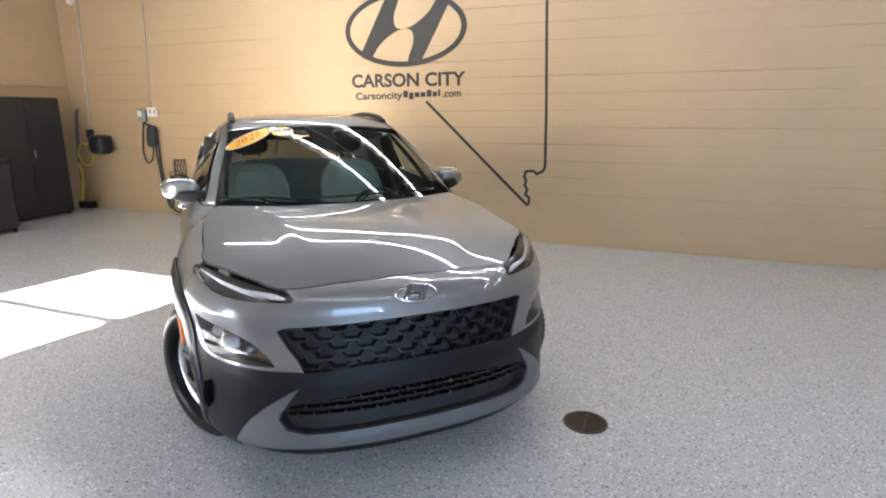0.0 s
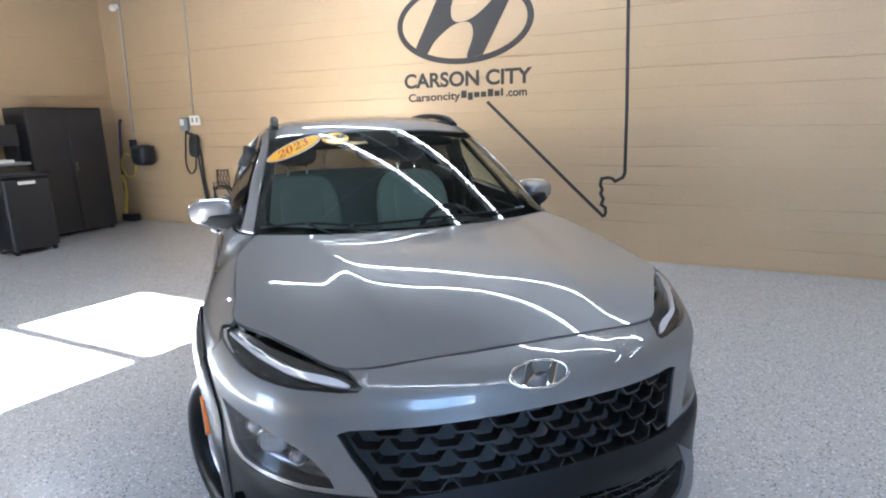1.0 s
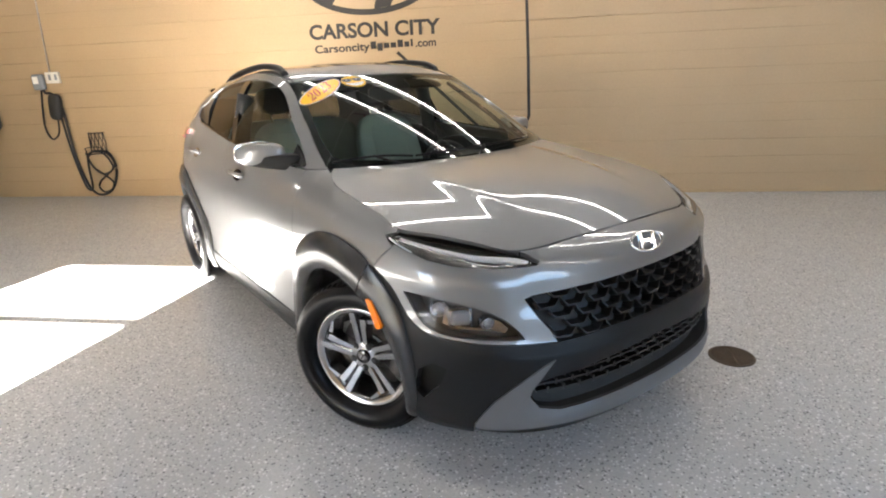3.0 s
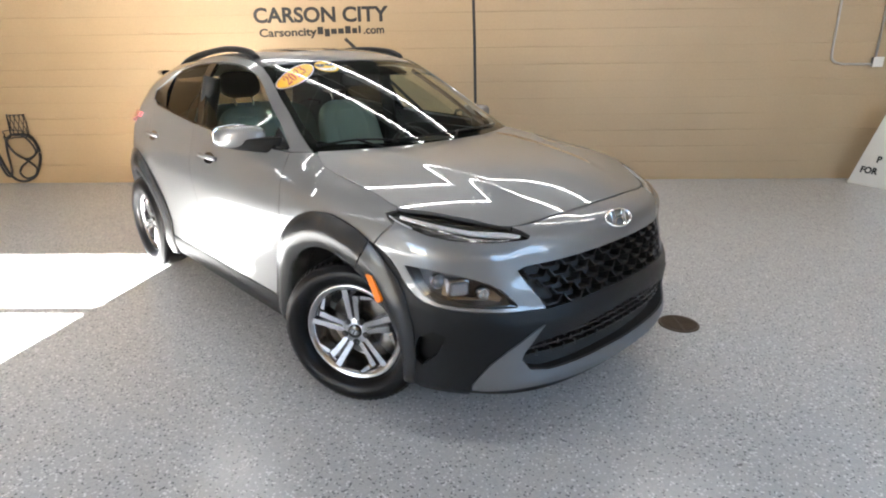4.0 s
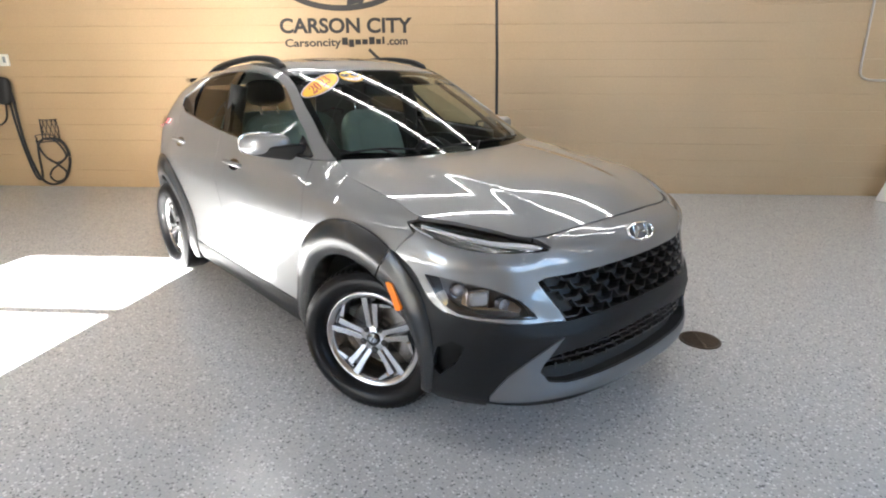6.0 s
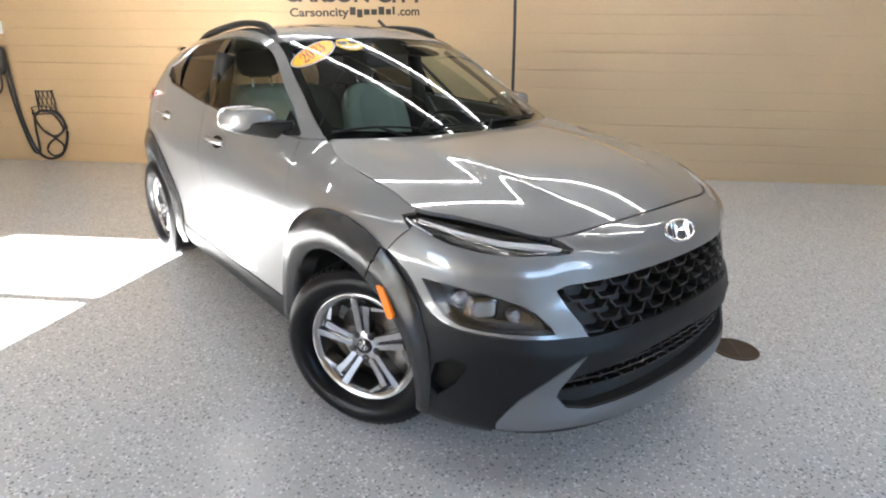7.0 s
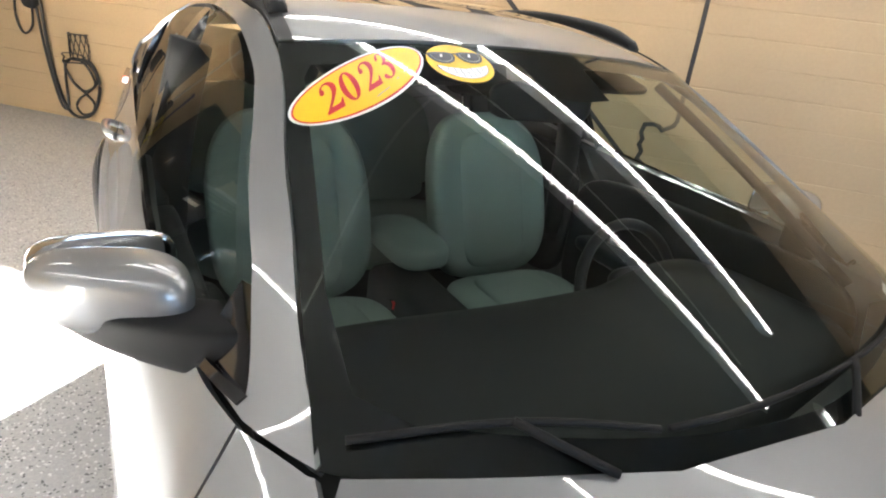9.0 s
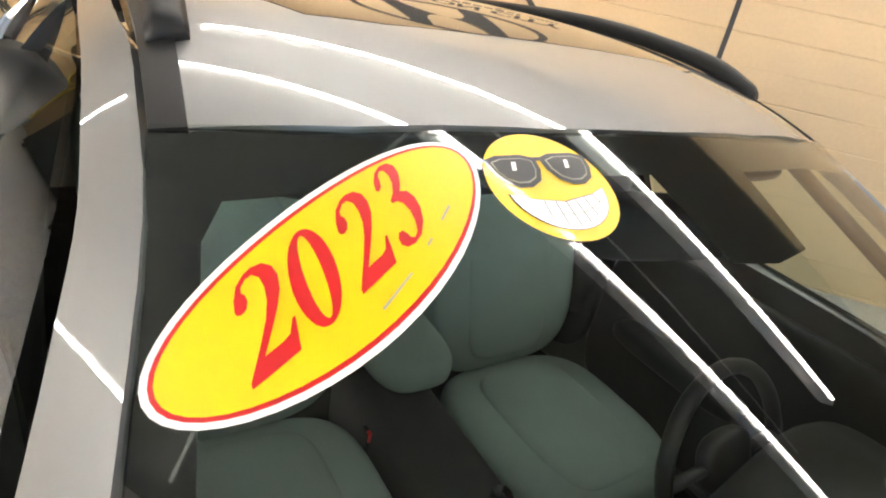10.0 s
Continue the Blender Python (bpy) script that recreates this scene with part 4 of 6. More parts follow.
for side in (-1, 1):
    # roof rail with its feet, and the black strip in the roof gutter
    def on_roof(y, x=0.525, up=0.0):
        return Vector((side * x, y, float(ROOF_Z([(x, y)])[0]) + up))
    rail = [on_roof(1.262, 0.521, 0.012), on_roof(1.285, 0.519, 0.022), on_roof(1.4, 0.510, 0.036), on_roof(1.7, 0.498, 0.044), on_roof(2.1, 0.482, 0.042), on_roof(2.4, 0.467, 0.030), on_roof(2.58, 0.458, 0.006)]
    path = catmull(rail, 6)
    bm = bmesh.new()
    rings = []
    for i, p in enumerate(path):
        h = 0.016
        base = float(ROOF_Z([(abs(p.x), p.y)])[0]) - 0.004
        low = max(base, p.z - 0.028) if 0.1 < i / len(path) < 0.9 else base
        prof = [(-0.018, low), (-0.021, p.z - 0.006), (-0.012, p.z + 0.004), (0.010, p.z + 0.004), (0.019, p.z - 0.006), (0.018, low)]
        rings.append([bm.verts.new((p.x + side * dx, p.y, zz)) for dx, zz in prof])
    for a, b in zip(rings, rings[1:]):
        for j in range(6):
            f = (a[j], a[(j + 1) % 6], b[(j + 1) % 6], b[j])
            bm.faces.new(f)
    bm.faces.new(rings[0])
    bm.faces.new(rings[-1][::-1])
    bmesh.ops.recalc_face_normals(bm, faces=bm.faces)
    part("roof_rail", bm, CLADDING, CAR, "black roof rail", smooth=True)
    panel("gutter_strip", [(side * a, b) for a, b in ((0.527, 1.122), (0.5545, 1.1295), (0.5425, 1.3), (0.529, 1.7), (0.507, 2.2), (0.448, 2.98), (0.42, 2.98), (0.475, 2.2), (0.496, 1.7), (0.510, 1.3))][::side], CLADDING, CAR, chart=roof, proud=0.003, lip=0.006, gap=0.0)
# rear spoiler
bm = bmesh.new()
slab(bm, [(-0.5, 2.93), (0.5, 2.93), (0.46, 3.16), (0.3, 3.2), (-0.3, 3.2), (-0.46, 3.16)], 0.035, Matrix.Translation((0, 0, 1.372)))
bmesh.ops.bevel(bm, geom=bm.edges[:], offset=0.01, segments=2, affect="EDGES")
part("spoiler", bm, GLOSS_BLACK, CAR)
# floor pan
part("floor_pan", boxed((-0.60, -0.42, 0.24), (0.60, 3.1, 0.30), 0.02), DARK_IN, CAR)
# unseen tray, added to keep light off the floor below the nose
part("undertray", boxed((-0.40, -0.68, 0.212), (0.40, -0.40, 0.24), 0.012), DARK_IN, CAR)
part("engine_bay", boxed((-0.5, -0.62, 0.30), (0.5, 0.3, 0.84), 0.05), DARK_IN, CAR)


# ---- car: nose details ----
def seat_at(chart, a, b, proud=0.0, face=1.0):
    """The pose of a small piece laid on a chart: its x across, its y up, its z outwards."""
    n = Vector(outward(chart, [(a, b)])[0] * face)
    p = Vector(chart([(a, b)])[0])
    up = Vector(chart([(a, b + 0.01)])[0]) - p
    up = (up - up.dot(n) * n).normalized()
    return Matrix.Translation(p + n * proud) @ Matrix((up.cross(n), up, n)).transposed().to_4x4()


GRILLE = [(0, 0.755), (0.2, 0.753), (0.40, 0.748), (0.56, 0.740), (0.593, 0.731), (0.55, 0.675), (0.505, 0.625), (0.476, 0.578), (0.25, 0.597), (0, 0.600)]
grille = panel("grille", both(GRILLE), DARK_IN, CAR, proud=-0.045, lip=-0.04, gap=0.001, label="black grille with scale-shaped cells")
bm = bmesh.new()
lipline = [(-0.046, 0.017), (-0.028, -0.006), (-0.022, -0.009), (0.022, -0.009), (0.028, -0.006), (0.046, 0.017)]
for z0, z1, t0 in ((0.026, -0.022, 0.0),):
    front = [bm.verts.new((x, y, z0)) for x, y in lipline]
    front2 = [bm.verts.new((x, y - 0.007, z0 - 0.001)) for x, y in lipline]
    back = [bm.verts.new((x * 0.8, y + 0.012, z1)) for x, y in lipline]
    back2 = [bm.verts.new((x * 0.8, y - 0.012, z1)) for x, y in lipline]
    for i in range(len(lipline) - 1):
        bm.faces.new((front[i], front2[i], front2[i + 1], front[i + 1]))
        bm.faces.new((back[i], front[i], front[i + 1], back[i + 1]))
        bm.faces.new((front2[i], back2[i], back2[i + 1], front2[i + 1]))
cell_mesh = mesh_of(bm, "grille_cell")
GRILLE_DARK = material("dark grey gloss grille", (0.007, 0.0072, 0.008), 0.3, coat=0.15)
cell_mesh.materials.append(GRILLE_DARK)
outline = both(GRILLE)
for row in range(5):
    z = 0.737 - row * 0.0335
    for col in range(-6, 7):
        v = col * 0.112 + (0.056 if row % 2 else 0.0)
        if within(np.array([(v * 1.04, z), (v - 0.03, z), (v + 0.03, z)]), outline).all():
            cell = new("grille_cell", cell_mesh)
            cell.parent = grille
            cell.matrix_local = seat_at(skin, v, z, -0.03)
mouth_line = both(FLOOR_OF_MOUTH + MOUTH)
lower = panel("lower_grille", mouth_line, DARK_IN, CAR, proud=-0.06, lip=-0.055, gap=0.002, label="black lower bumper grille with slats")
for zc, reach in ((0.395, 0.555), (0.424, 0.555), (0.452, 0.49), (0.478, 0.33)):
    top = [(v, zc + 0.012 * (1 - (v / 0.58) ** 2)) for v in np.linspace(-reach, reach, 24)]
    panel("slat", [(v, z - 0.0035) for v, z in top] + [(v, z + 0.0035) for v, z in top[::-1]], GRILLE_DARK, lower, proud=-0.018, lip=0.03, gap=0.0, step=0.03)
tooth = mesh_of(boxed((-0.004, -0.012, -0.03), (0.004, 0.014, 0.004), 0.0015, 1), "tooth")
tooth.materials.append(GRILLE_DARK)
for k, (zc, reach) in enumerate(((0.409, 0.53), (0.437, 0.53), (0.464, 0.46), (0.488, 0.30))):
    for i in range(-8, 9):
        v = i * 0.064 + (0.032 if k % 2 else 0)
        if abs(v) < reach:
            t = new("tooth", tooth)
            t.parent = lower
            t.matrix_local = seat_at(skin, v, zc + 0.012 * (1 - (v / 0.58) ** 2) - 0.012, -0.02)

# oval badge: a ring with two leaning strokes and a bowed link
BADGE = [(-0.72, -0.56), (-0.565, -0.74), (-0.41, -0.4), (-0.17, -0.09), (0.03, 0), (0.14, -0.09), (0.155, -0.38), (0.07, -0.86), (0.3, -0.81),
         (0.72, 0.56), (0.565, 0.74), (0.41, 0.4), (0.17, 0.09), (-0.03, 0), (-0.14, 0.09), (-0.155, 0.38), (-0.07, 0.86), (-0.3, 0.81)]


def badge_pieces(rx, ry, rim, depth, rounded=False):
    """The ring and the strokes of an oval badge, as two bmeshes in x, y with depth along z."""
    ring = bmesh.new()
    n = 56
    loops = [[ring.verts.new(((rx - k) * math.cos(a), (ry - k * 0.9) * math.sin(a), h)) for a in (2 * math.pi * i / n for i in range(n))] for k, h in (((0, 0), (0.06 * rim, 0.5 * depth), (0.25 * rim, 0.88 * depth), (0.5 * rim, depth), (0.75 * rim, 0.88 * depth), (0.94 * rim, 0.5 * depth), (rim, 0)) if rounded else ((0, 0), (0.15 * rim, depth), (0.85 * rim, depth), (rim, 0)))]
    for a, b in zip(loops, loops[1:] + loops[:1]):
        for i in range(n):
            ring.faces.new((a[i], a[(i + 1) % n], b[(i + 1) % n], b[i]))
    pts = []
    closed = [Vector((x * rx, y * ry, 0)) for x, y in BADGE]
    hard = {0, 1, 7, 8, 9, 10, 16, 17}
    for i in range(len(closed)):
        a, b, c, d = (closed[(i + k) % len(closed)] for k in (-1, 0, 1, 2))
        if i in hard and (i + 1) % len(closed) in hard:
            pts.append((b.x, b.y))
            continue
        for s in range(4):
            t = s / 4
            p = 0.5 * (2 * b + (c - a) * t + (2 * a - 5 * b + 4 * c - d) * t * t + (3 * b - a - 3 * c + d) * t ** 3)
            pts.append((p.x, p.y))
    strokes = bmesh.new()
    vs, es, fs, *_ = delaunay_2d_cdt([Vector(p) for p in pts], [(i, (i + 1) % len(pts)) for i in range(len(pts))], [], 1, 1e-6)
    top = [strokes.verts.new((p.x, p.y, depth)) for p in vs]
    for f in fs:
        strokes.faces.new([top[i] for i in f])
    grown = bmesh.ops.extrude_face_region(strokes, geom=strokes.faces[:])
    bmesh.ops.translate(strokes, verts=[g for g in grown["geom"] if isinstance(g, bmesh.types.BMVert)], vec=(0, 0, -depth))
    bmesh.ops.recalc_face_normals(strokes, faces=strokes.faces)
    if rounded:
        rimmed = [e for e in strokes.edges if all(v.co.z > depth * 0.9 for v in e.verts) and e.calc_face_angle(0) > 1.0]
        bmesh.ops.bevel(strokes, geom=rimmed, offset=depth * 0.5, segments=2, affect="EDGES", profile=0.5)
    return ring, strokes


badge = thing("badge", Matrix.Identity(4), "chrome oval badge", "badge")
badge.parent = CAR
del badge["category"]
badge.matrix_local = seat_at(skin, 0, 0.838, 0.003) @ Matrix.Rotation(radians(-8), 4, "X")
ring, strokes = badge_pieces(0.092, 0.043, 0.012, 0.011, True)
part("ring", ring, CHROME, badge, smooth=True)
part("stroke", strokes, CHROME, badge)

# door handles and mirrors
for side in (-1, 1):
    for y, z in ((1.285, 0.962), (2.315, 0.995)):
        v = side * (SV + y)
        # black oval on the door paints the shade of the hollow behind the handle
        cup = panel("handle_cup", [(v + side * 0.075 * math.cos(a), z + 0.030 * math.sin(a)) for a in np.linspace(0, 2 * math.pi, 24, endpoint=False)][::side], GLOSS_BLACK, CAR, proud=0.0015, lip=0.004, gap=0.0, step=0.02)
        line = [Vector(skin([(v + side * a, z + 0.002)])[0] + outward(skin, [(v, z)])[0] * o) for a, o in ((-0.105, 0.004), (-0.085, 0.026), (-0.03, 0.034), (0.04, 0.034), (0.085, 0.026), (0.105, 0.004))]
        bm = bmesh.new()
        tube(bm, catmull(line, 5), 0.0125, 10)
        part("door_handle", bm, PAINT, CAR, "body-coloured door handle", smooth=True)
    centre = Vector((side * 0.862, 0.832, 1.117))

    def lean(q, side=side):
        """Draws the cap in towards its outer end and sweeps it back."""
        out = q.x * side / 0.115
        k = 1 - 0.22 * max(0.0, out) ** 2
        return Vector((q.x, q.y * (0.95 - 0.1 * out) + 0.045 * out + 0.03 * max(0, out) ** 2, q.z * k - 0.004 * out))

    mirror = part("door_mirror", pillow((0.102, 0.072, 0.053), 3.0, 16, Matrix.Translation(centre), lean), PAINT, CAR, "silver door mirror cap over a black base", smooth=True)

    def wedge(q, side=side):
        """A shelf that runs from the door out under the cap, thinner towards its tip."""
        k = q.x + 0.5                                       # 0 at the door, 1 at the tip
        y = 0.715 + 0.05 * k + 0.135 * k * k
        return Vector((side * (0.695 + 0.25 * k), y + q.y * (1 - 0.25 * k), 1.073 + 0.016 * k + q.z * (1.15 - 0.6 * k)))

    part("mirror_base", pillow((0.5, 0.062, 0.040), 5.0, 14, None, wedge), MATTE, mirror, smooth=True)
    bm = pillow((0.098, 0.006, 0.054), 3.5, 8, Matrix.Translation(centre + Vector((side * 0.004, 0.086, 0.0))), None)
    part("mirror_glass", bm, CHROME, mirror, smooth=True)


# ---- car: wheels ----
def wheel_at(m, label):
    """An alloy wheel with five split spokes; its face looks along -x."""
    base = Matrix.Rotation(radians(-90), 4, "Y")            # local z to -x
    bm = bmesh.new()
    spin(bm, [(0.228, 0.062), (0.224, 0.066), (0.216, 0.0645), (0.196, 0.054), (0.193, 0.046), (0.198, 0.03), (0.203, -0.05), (0.206, -0.11), (0.222, -0.115)], 64, m=base)
    wheel = part("wheel", bm, ALLOY, CAR, label, smooth=True)
    wheel.matrix_local = m
    bm = bmesh.new()
    spin(bm, [(0.222, -0.115), (0.235, -0.118), (0.27, -0.125), (0.302, -0.118), (0.322, -0.104), (0.331, -0.085), (0.334, -0.05), (0.334, -0.02), (0.334, 0.02), (0.333, 0.045),
              (0.329, 0.066), (0.322, 0.084), (0.316, 0.090), (0.312, 0.091), (0.308, 0.098), (0.29, 0.105), (0.268, 0.104), (0.248, 0.096), (0.236, 0.082), (0.231, 0.070), (0.228, 0.062)], 96, m=base)
    tyre = part("tyre", bm, TYRE, wheel, "black tyre", smooth=True)
    # tread blocks at the shoulder
    block = mesh_of(boxed((-0.012, -0.0045, -0.003), (0.012, 0.0045, 0.003), 0.001, 1), "tread_block")
    block.materials.append(TYRE)
    for k in range(72):
        for x in (-0.068, 0.075):
            t = new("tread_block", block)
            t.parent = tyre
            t.matrix_local = Matrix.Rotation(2 * math.pi * (k + (0.5 if x > 0 else 0)) / 72, 4, "X") @ pose(x * 0.95, 0, 0.331 if x < 0 else 0.330, 0, 16 if x > 0 else -16, 0)
    hub = bmesh.new()
    spin(hub, [(0.072, 0.0), (0.070, 0.030), (0.066, 0.040), (0.060, 0.0435), (0.034, 0.044), (0.001, 0.044)], 40, m=base)
    part("hub", hub, ALLOY, wheel, smooth=True)
    for k in range(5):
        turn = base @ Matrix.Rotation(2 * math.pi * k / 5 + 0.12, 4, "Z")

        def bar(outline, h0, h1, drop=0.0):
            b = bmesh.new()
            lowv = [b.verts.new(turn @ Vector((x, y, h0))) for x, y in outline]
            topv = [b.verts.new(turn @ Vector((x, y, h1 + drop * (x - 0.05)))) for x, y in outline]
            c = sum(((Vector((x, y)) for x, y in outline)), Vector((0, 0))) / len(outline)
            inn = [b.verts.new(turn @ Vector((c.x + (x - c.x) * 0.96, c.y + (y - c.y) * 0.80, h1 + 0.005 + drop * (x - 0.05)))) for x, y in outline]
            n = len(outline)
            b.faces.new(inn)
            for i in range(n):
                j = (i + 1) % n
                b.faces.new((lowv[i], lowv[j], topv[j], topv[i]))
                b.faces.new((topv[i], topv[j], inn[j], inn[i]))
            bmesh.ops.recalc_face_normals(b, faces=b.faces)
            return b
        part("spoke", bar([(0.05, 0.001), (0.13, 0.001), (0.204, 0.002), (0.202, 0.036), (0.13, 0.031), (0.05, 0.027)], 0.0, 0.040, 0.09), ALLOY, wheel)
        part("spoke", bar([(0.05, -0.027), (0.13, -0.038), (0.156, -0.046), (0.174, -0.046), (0.176, -0.014), (0.13, -0.008), (0.05, -0.003)], 0.0, 0.040, 0.10), ALLOY, wheel)
        part("spoke_link", bar([(0.157, -0.047), (0.160, -0.118), (0.170, -0.110), (0.176, -0.047)], 0.0, 0.040, 0.10), ALLOY, wheel)
        part("spoke_link", bar([(0.186, 0.000), (0.190, -0.060), (0.197, -0.060), (0.200, 0.000)], 0.0, 0.026, 0.10), ALLOY, wheel)
        part("spoke_link", bar([(0.09, -0.006), (0.17, -0.012), (0.17, 0.004), (0.09, 0.004)], 0.0, 0.028, 0.10), ALLOY_DARK, wheel)
        # dark disc on the hub face, coloured as the shade of a nut hole
        well = bmesh.new()
        spin(well, [(0.0155, 0.02), (0.0155, 0.0452), (0.0005, 0.0455)], 16, m=turn @ Matrix.Rotation(radians(36), 4, "Z") @ Matrix.Translation((0.054, 0, 0)))
        part("nut_recess", well, DARK_IN, wheel)
        nut = bmesh.new()
        spin(nut, [(0.010, 0.04), (0.0095, 0.051), (0.006, 0.054), (0.001, 0.054)], 6, m=turn @ Matrix.Rotation(radians(36), 4, "Z") @ Matrix.Translation((0.054, 0, 0)))
        part("wheel_nut", nut, ALLOY_DARK, wheel, smooth=True)
    cap = bmesh.new()
    spin(cap, [(0.031, 0.04), (0.031, 0.050), (0.028, 0.053), (0.001, 0.054)], 32, m=base)
    centre_cap = part("centre_cap", cap, GLOSS_BLACK, wheel, "black centre cap with a chrome oval", smooth=True)
    ring, strokes = badge_pieces(0.020, 0.0125, 0.003, 0.002)
    for b in (ring, strokes):
        b.transform(base @ Matrix.Translation((0, 0, 0.054)) @ Matrix.Rotation(radians(90), 4, "Z"))
        part("cap_badge", b, CHROME, centre_cap)
    disc = bmesh.new()
    spin(disc, [(0.07, -0.03), (0.08, -0.036), (0.148, -0.036), (0.15, -0.04), (0.15, -0.055), (0.07, -0.055)], 48, m=base)
    part("brake_disc", disc, IRON, wheel, smooth=False)
    part("caliper", pillow((0.03, 0.035, 0.07), 4, 8, Matrix.Translation((0.028, -0.135, -0.03)) @ Matrix.Rotation(radians(12), 4, "X")), IRON, wheel, smooth=True)
    valve = bmesh.new()
    tube(valve, [base @ Vector((0.197, 0.03, 0.03)), base @ Vector((0.19, 0.03, 0.055))], 0.004, 8)
    part("valve", valve, ALLOY_DARK, wheel)
    return wheel


STEER = 29
w1 = wheel_at(pose(-0.768, ARCH_F - 0.003, HUB_Z, 0, 0, STEER) @ Matrix.Rotation(radians(3), 4, "X"), "silver five-spoke alloy wheel turned in its arch")
w2 = wheel_at(pose(-0.792, 2.6, HUB_Z, 40, 0, 0), "silver five-spoke alloy wheel")
for m in (pose(0.768, ARCH_F - 0.003, HUB_Z, 0, 0, 180 + STEER), pose(0.792, 2.6, HUB_Z, 0, 0, 180)):
    copy_thing(w2, m)

# ---- car: glass decals, wipers, cabin ----
YELLOW = material("yellow vinyl", (0.85, 0.49, 0.0), 0.35, coat=0.3)
RED = material("red vinyl ink", (0.5, 0.005, 0.009), 0.4, coat=0.3)
WHITE = material("white vinyl", (0.82, 0.81, 0.79), 0.4, coat=0.3)
INK = material("black vinyl ink", (0.01, 0.01, 0.01), 0.4, coat=0.3)
GREY_INK = material("grey vinyl ink", (0.35, 0.33, 0.25), 0.4)


class Decal:
    """A flat sticker on the windscreen: metres across and up from its middle, turned by some degrees."""

    def __init__(self, s, t, turn):
        p = lambda a, b: screen([(a, b)])[0]
        self.s, self.t = s, t
        self.ks, self.kt = np.linalg.norm(p(s + 0.01, t) - p(s - 0.01, t)) / 0.02, np.linalg.norm(p(s, t + 0.01) - p(s, t - 0.01)) / 0.02
        self.c, self.k = math.cos(radians(turn)), math.sin(radians(turn))

    def at(self, a, b):
        return (self.s + (a * self.c - b * self.k) / self.ks, self.t + (a * self.k + b * self.c) / self.kt)

    def oval(self, rx, ry, x=0.0, y=0.0, n=48):
        return [self.at(x + rx * math.cos(a), y + ry * math.sin(a)) for a in (2 * math.pi * i / n for i in range(n))]

    def sheet(self, name, outline, mat, parent, level, step=0.12):
        return panel(name, outline, mat, parent, chart=screen, proud=0.0006 * level + 0.001, lip=0.0, gap=0.0, step=step)

    def letters(self, name, text, size, mat, parent, level, stretch=1.0, y=0.0):
        me = lettering(text, size, 0.0, 0.0016)
        q = np.array([self.at(v.co.x * stretch, v.co.y + y) for v in me.vertices])
        p = screen(q) + outward(screen, q) * (0.0006 * level + 0.001)
        for v, c in zip(me.vertices, p):
            v.co = c
        return part(name, me, mat, parent)


year = thing("year_sticker", Matrix.Identity(4), "yellow oval year sticker with red numerals on the windscreen", "sticker")
year.parent = None
year.matrix_world = CAR.matrix_world.copy()
d = Decal(-0.766, 0.833, 40.5)
d.sheet("backing", d.oval(0.169, 0.062), WHITE, year, 1)
d.sheet("red_band", d.oval(0.164, 0.057), RED, year, 2)
d.sheet("face", d.oval(0.1605, 0.0535), YELLOW, year, 3)
TWO = [(0.03, 0.70), (0.05, 0.80), (0.12, 0.92), (0.25, 0.99), (0.36, 1.0), (0.50, 0.97), (0.61, 0.88), (0.65, 0.76), (0.62, 0.62), (0.52, 0.48), (0.38, 0.33), (0.22, 0.17), (0.48, 0.17), (0.57, 0.19), (0.65, 0.30), (0.69, 0.30), (0.63, 0.0),
       (0.0, 0.0), (0.0, 0.05), (0.20, 0.27), (0.35, 0.45), (0.43, 0.60), (0.45, 0.74), (0.42, 0.86), (0.34, 0.93), (0.25, 0.93), (0.17, 0.88), (0.16, 0.83), (0.20, 0.79), (0.21, 0.72), (0.17, 0.66), (0.10, 0.64), (0.05, 0.66)]
THREE = [(0.05, 0.78), (0.08, 0.88), (0.17, 0.97), (0.30, 1.0), (0.45, 0.97), (0.55, 0.88), (0.56, 0.76), (0.50, 0.65), (0.42, 0.58), (0.54, 0.52), (0.61, 0.40), (0.61, 0.26), (0.54, 0.12), (0.40, 0.02), (0.24, 0.0), (0.10, 0.03), (0.02, 0.10), (0.02, 0.17), (0.07, 0.22),
         (0.14, 0.21), (0.19, 0.15), (0.22, 0.08), (0.28, 0.05), (0.36, 0.08), (0.41, 0.18), (0.42, 0.32), (0.38, 0.44), (0.30, 0.51), (0.20, 0.53), (0.20, 0.57), (0.30, 0.62), (0.37, 0.72), (0.38, 0.83), (0.34, 0.92), (0.26, 0.95), (0.20, 0.91), (0.19, 0.84), (0.16, 0.78), (0.10, 0.75)]
ring_of = lambda rx, ry: [(0.33 + rx * math.cos(a), 0.5 + ry * math.sin(a)) for a in (2 * math.pi * i / 32 for i in range(32))]
for shape, hole, x0 in ((TWO, (), -0.117), (ring_of(0.33, 0.51), [ring_of(0.13, 0.45)], -0.070), (TWO, (), -0.018), (THREE, (), 0.032)):
    put = lambda o: [d.at(x0 - 0.002 + 0.062 * a + 0.6 * 0.066 * b, -0.025 + 0.066 * b) for a, b in o]
    panel("numeral", put(shape), RED, year, chart=screen, proud=0.0034, lip=0.0, gap=0.0, step=0.05, holes=[put(h) for h in hole])
for x0, x1 in ((-0.02, 0.02), (0.05, 0.058), (0.08, 0.098)):
    d.sheet("small_print", [d.at(x0, -0.043 + 0.18 * max(0, x0)), d.at(x1, -0.043 + 0.18 * max(0, x1)), d.at(x1, -0.041 + 0.18 * max(0, x1)), d.at(x0, -0.041 + 0.18 * max(0, x0))], GREY_INK, year, 4)
face = thing("round_sticker", CAR.matrix_world.copy(), "round yellow grinning sticker with black glasses on the windscreen", "sticker")
d = Decal(-0.416, 0.914, 3.0)
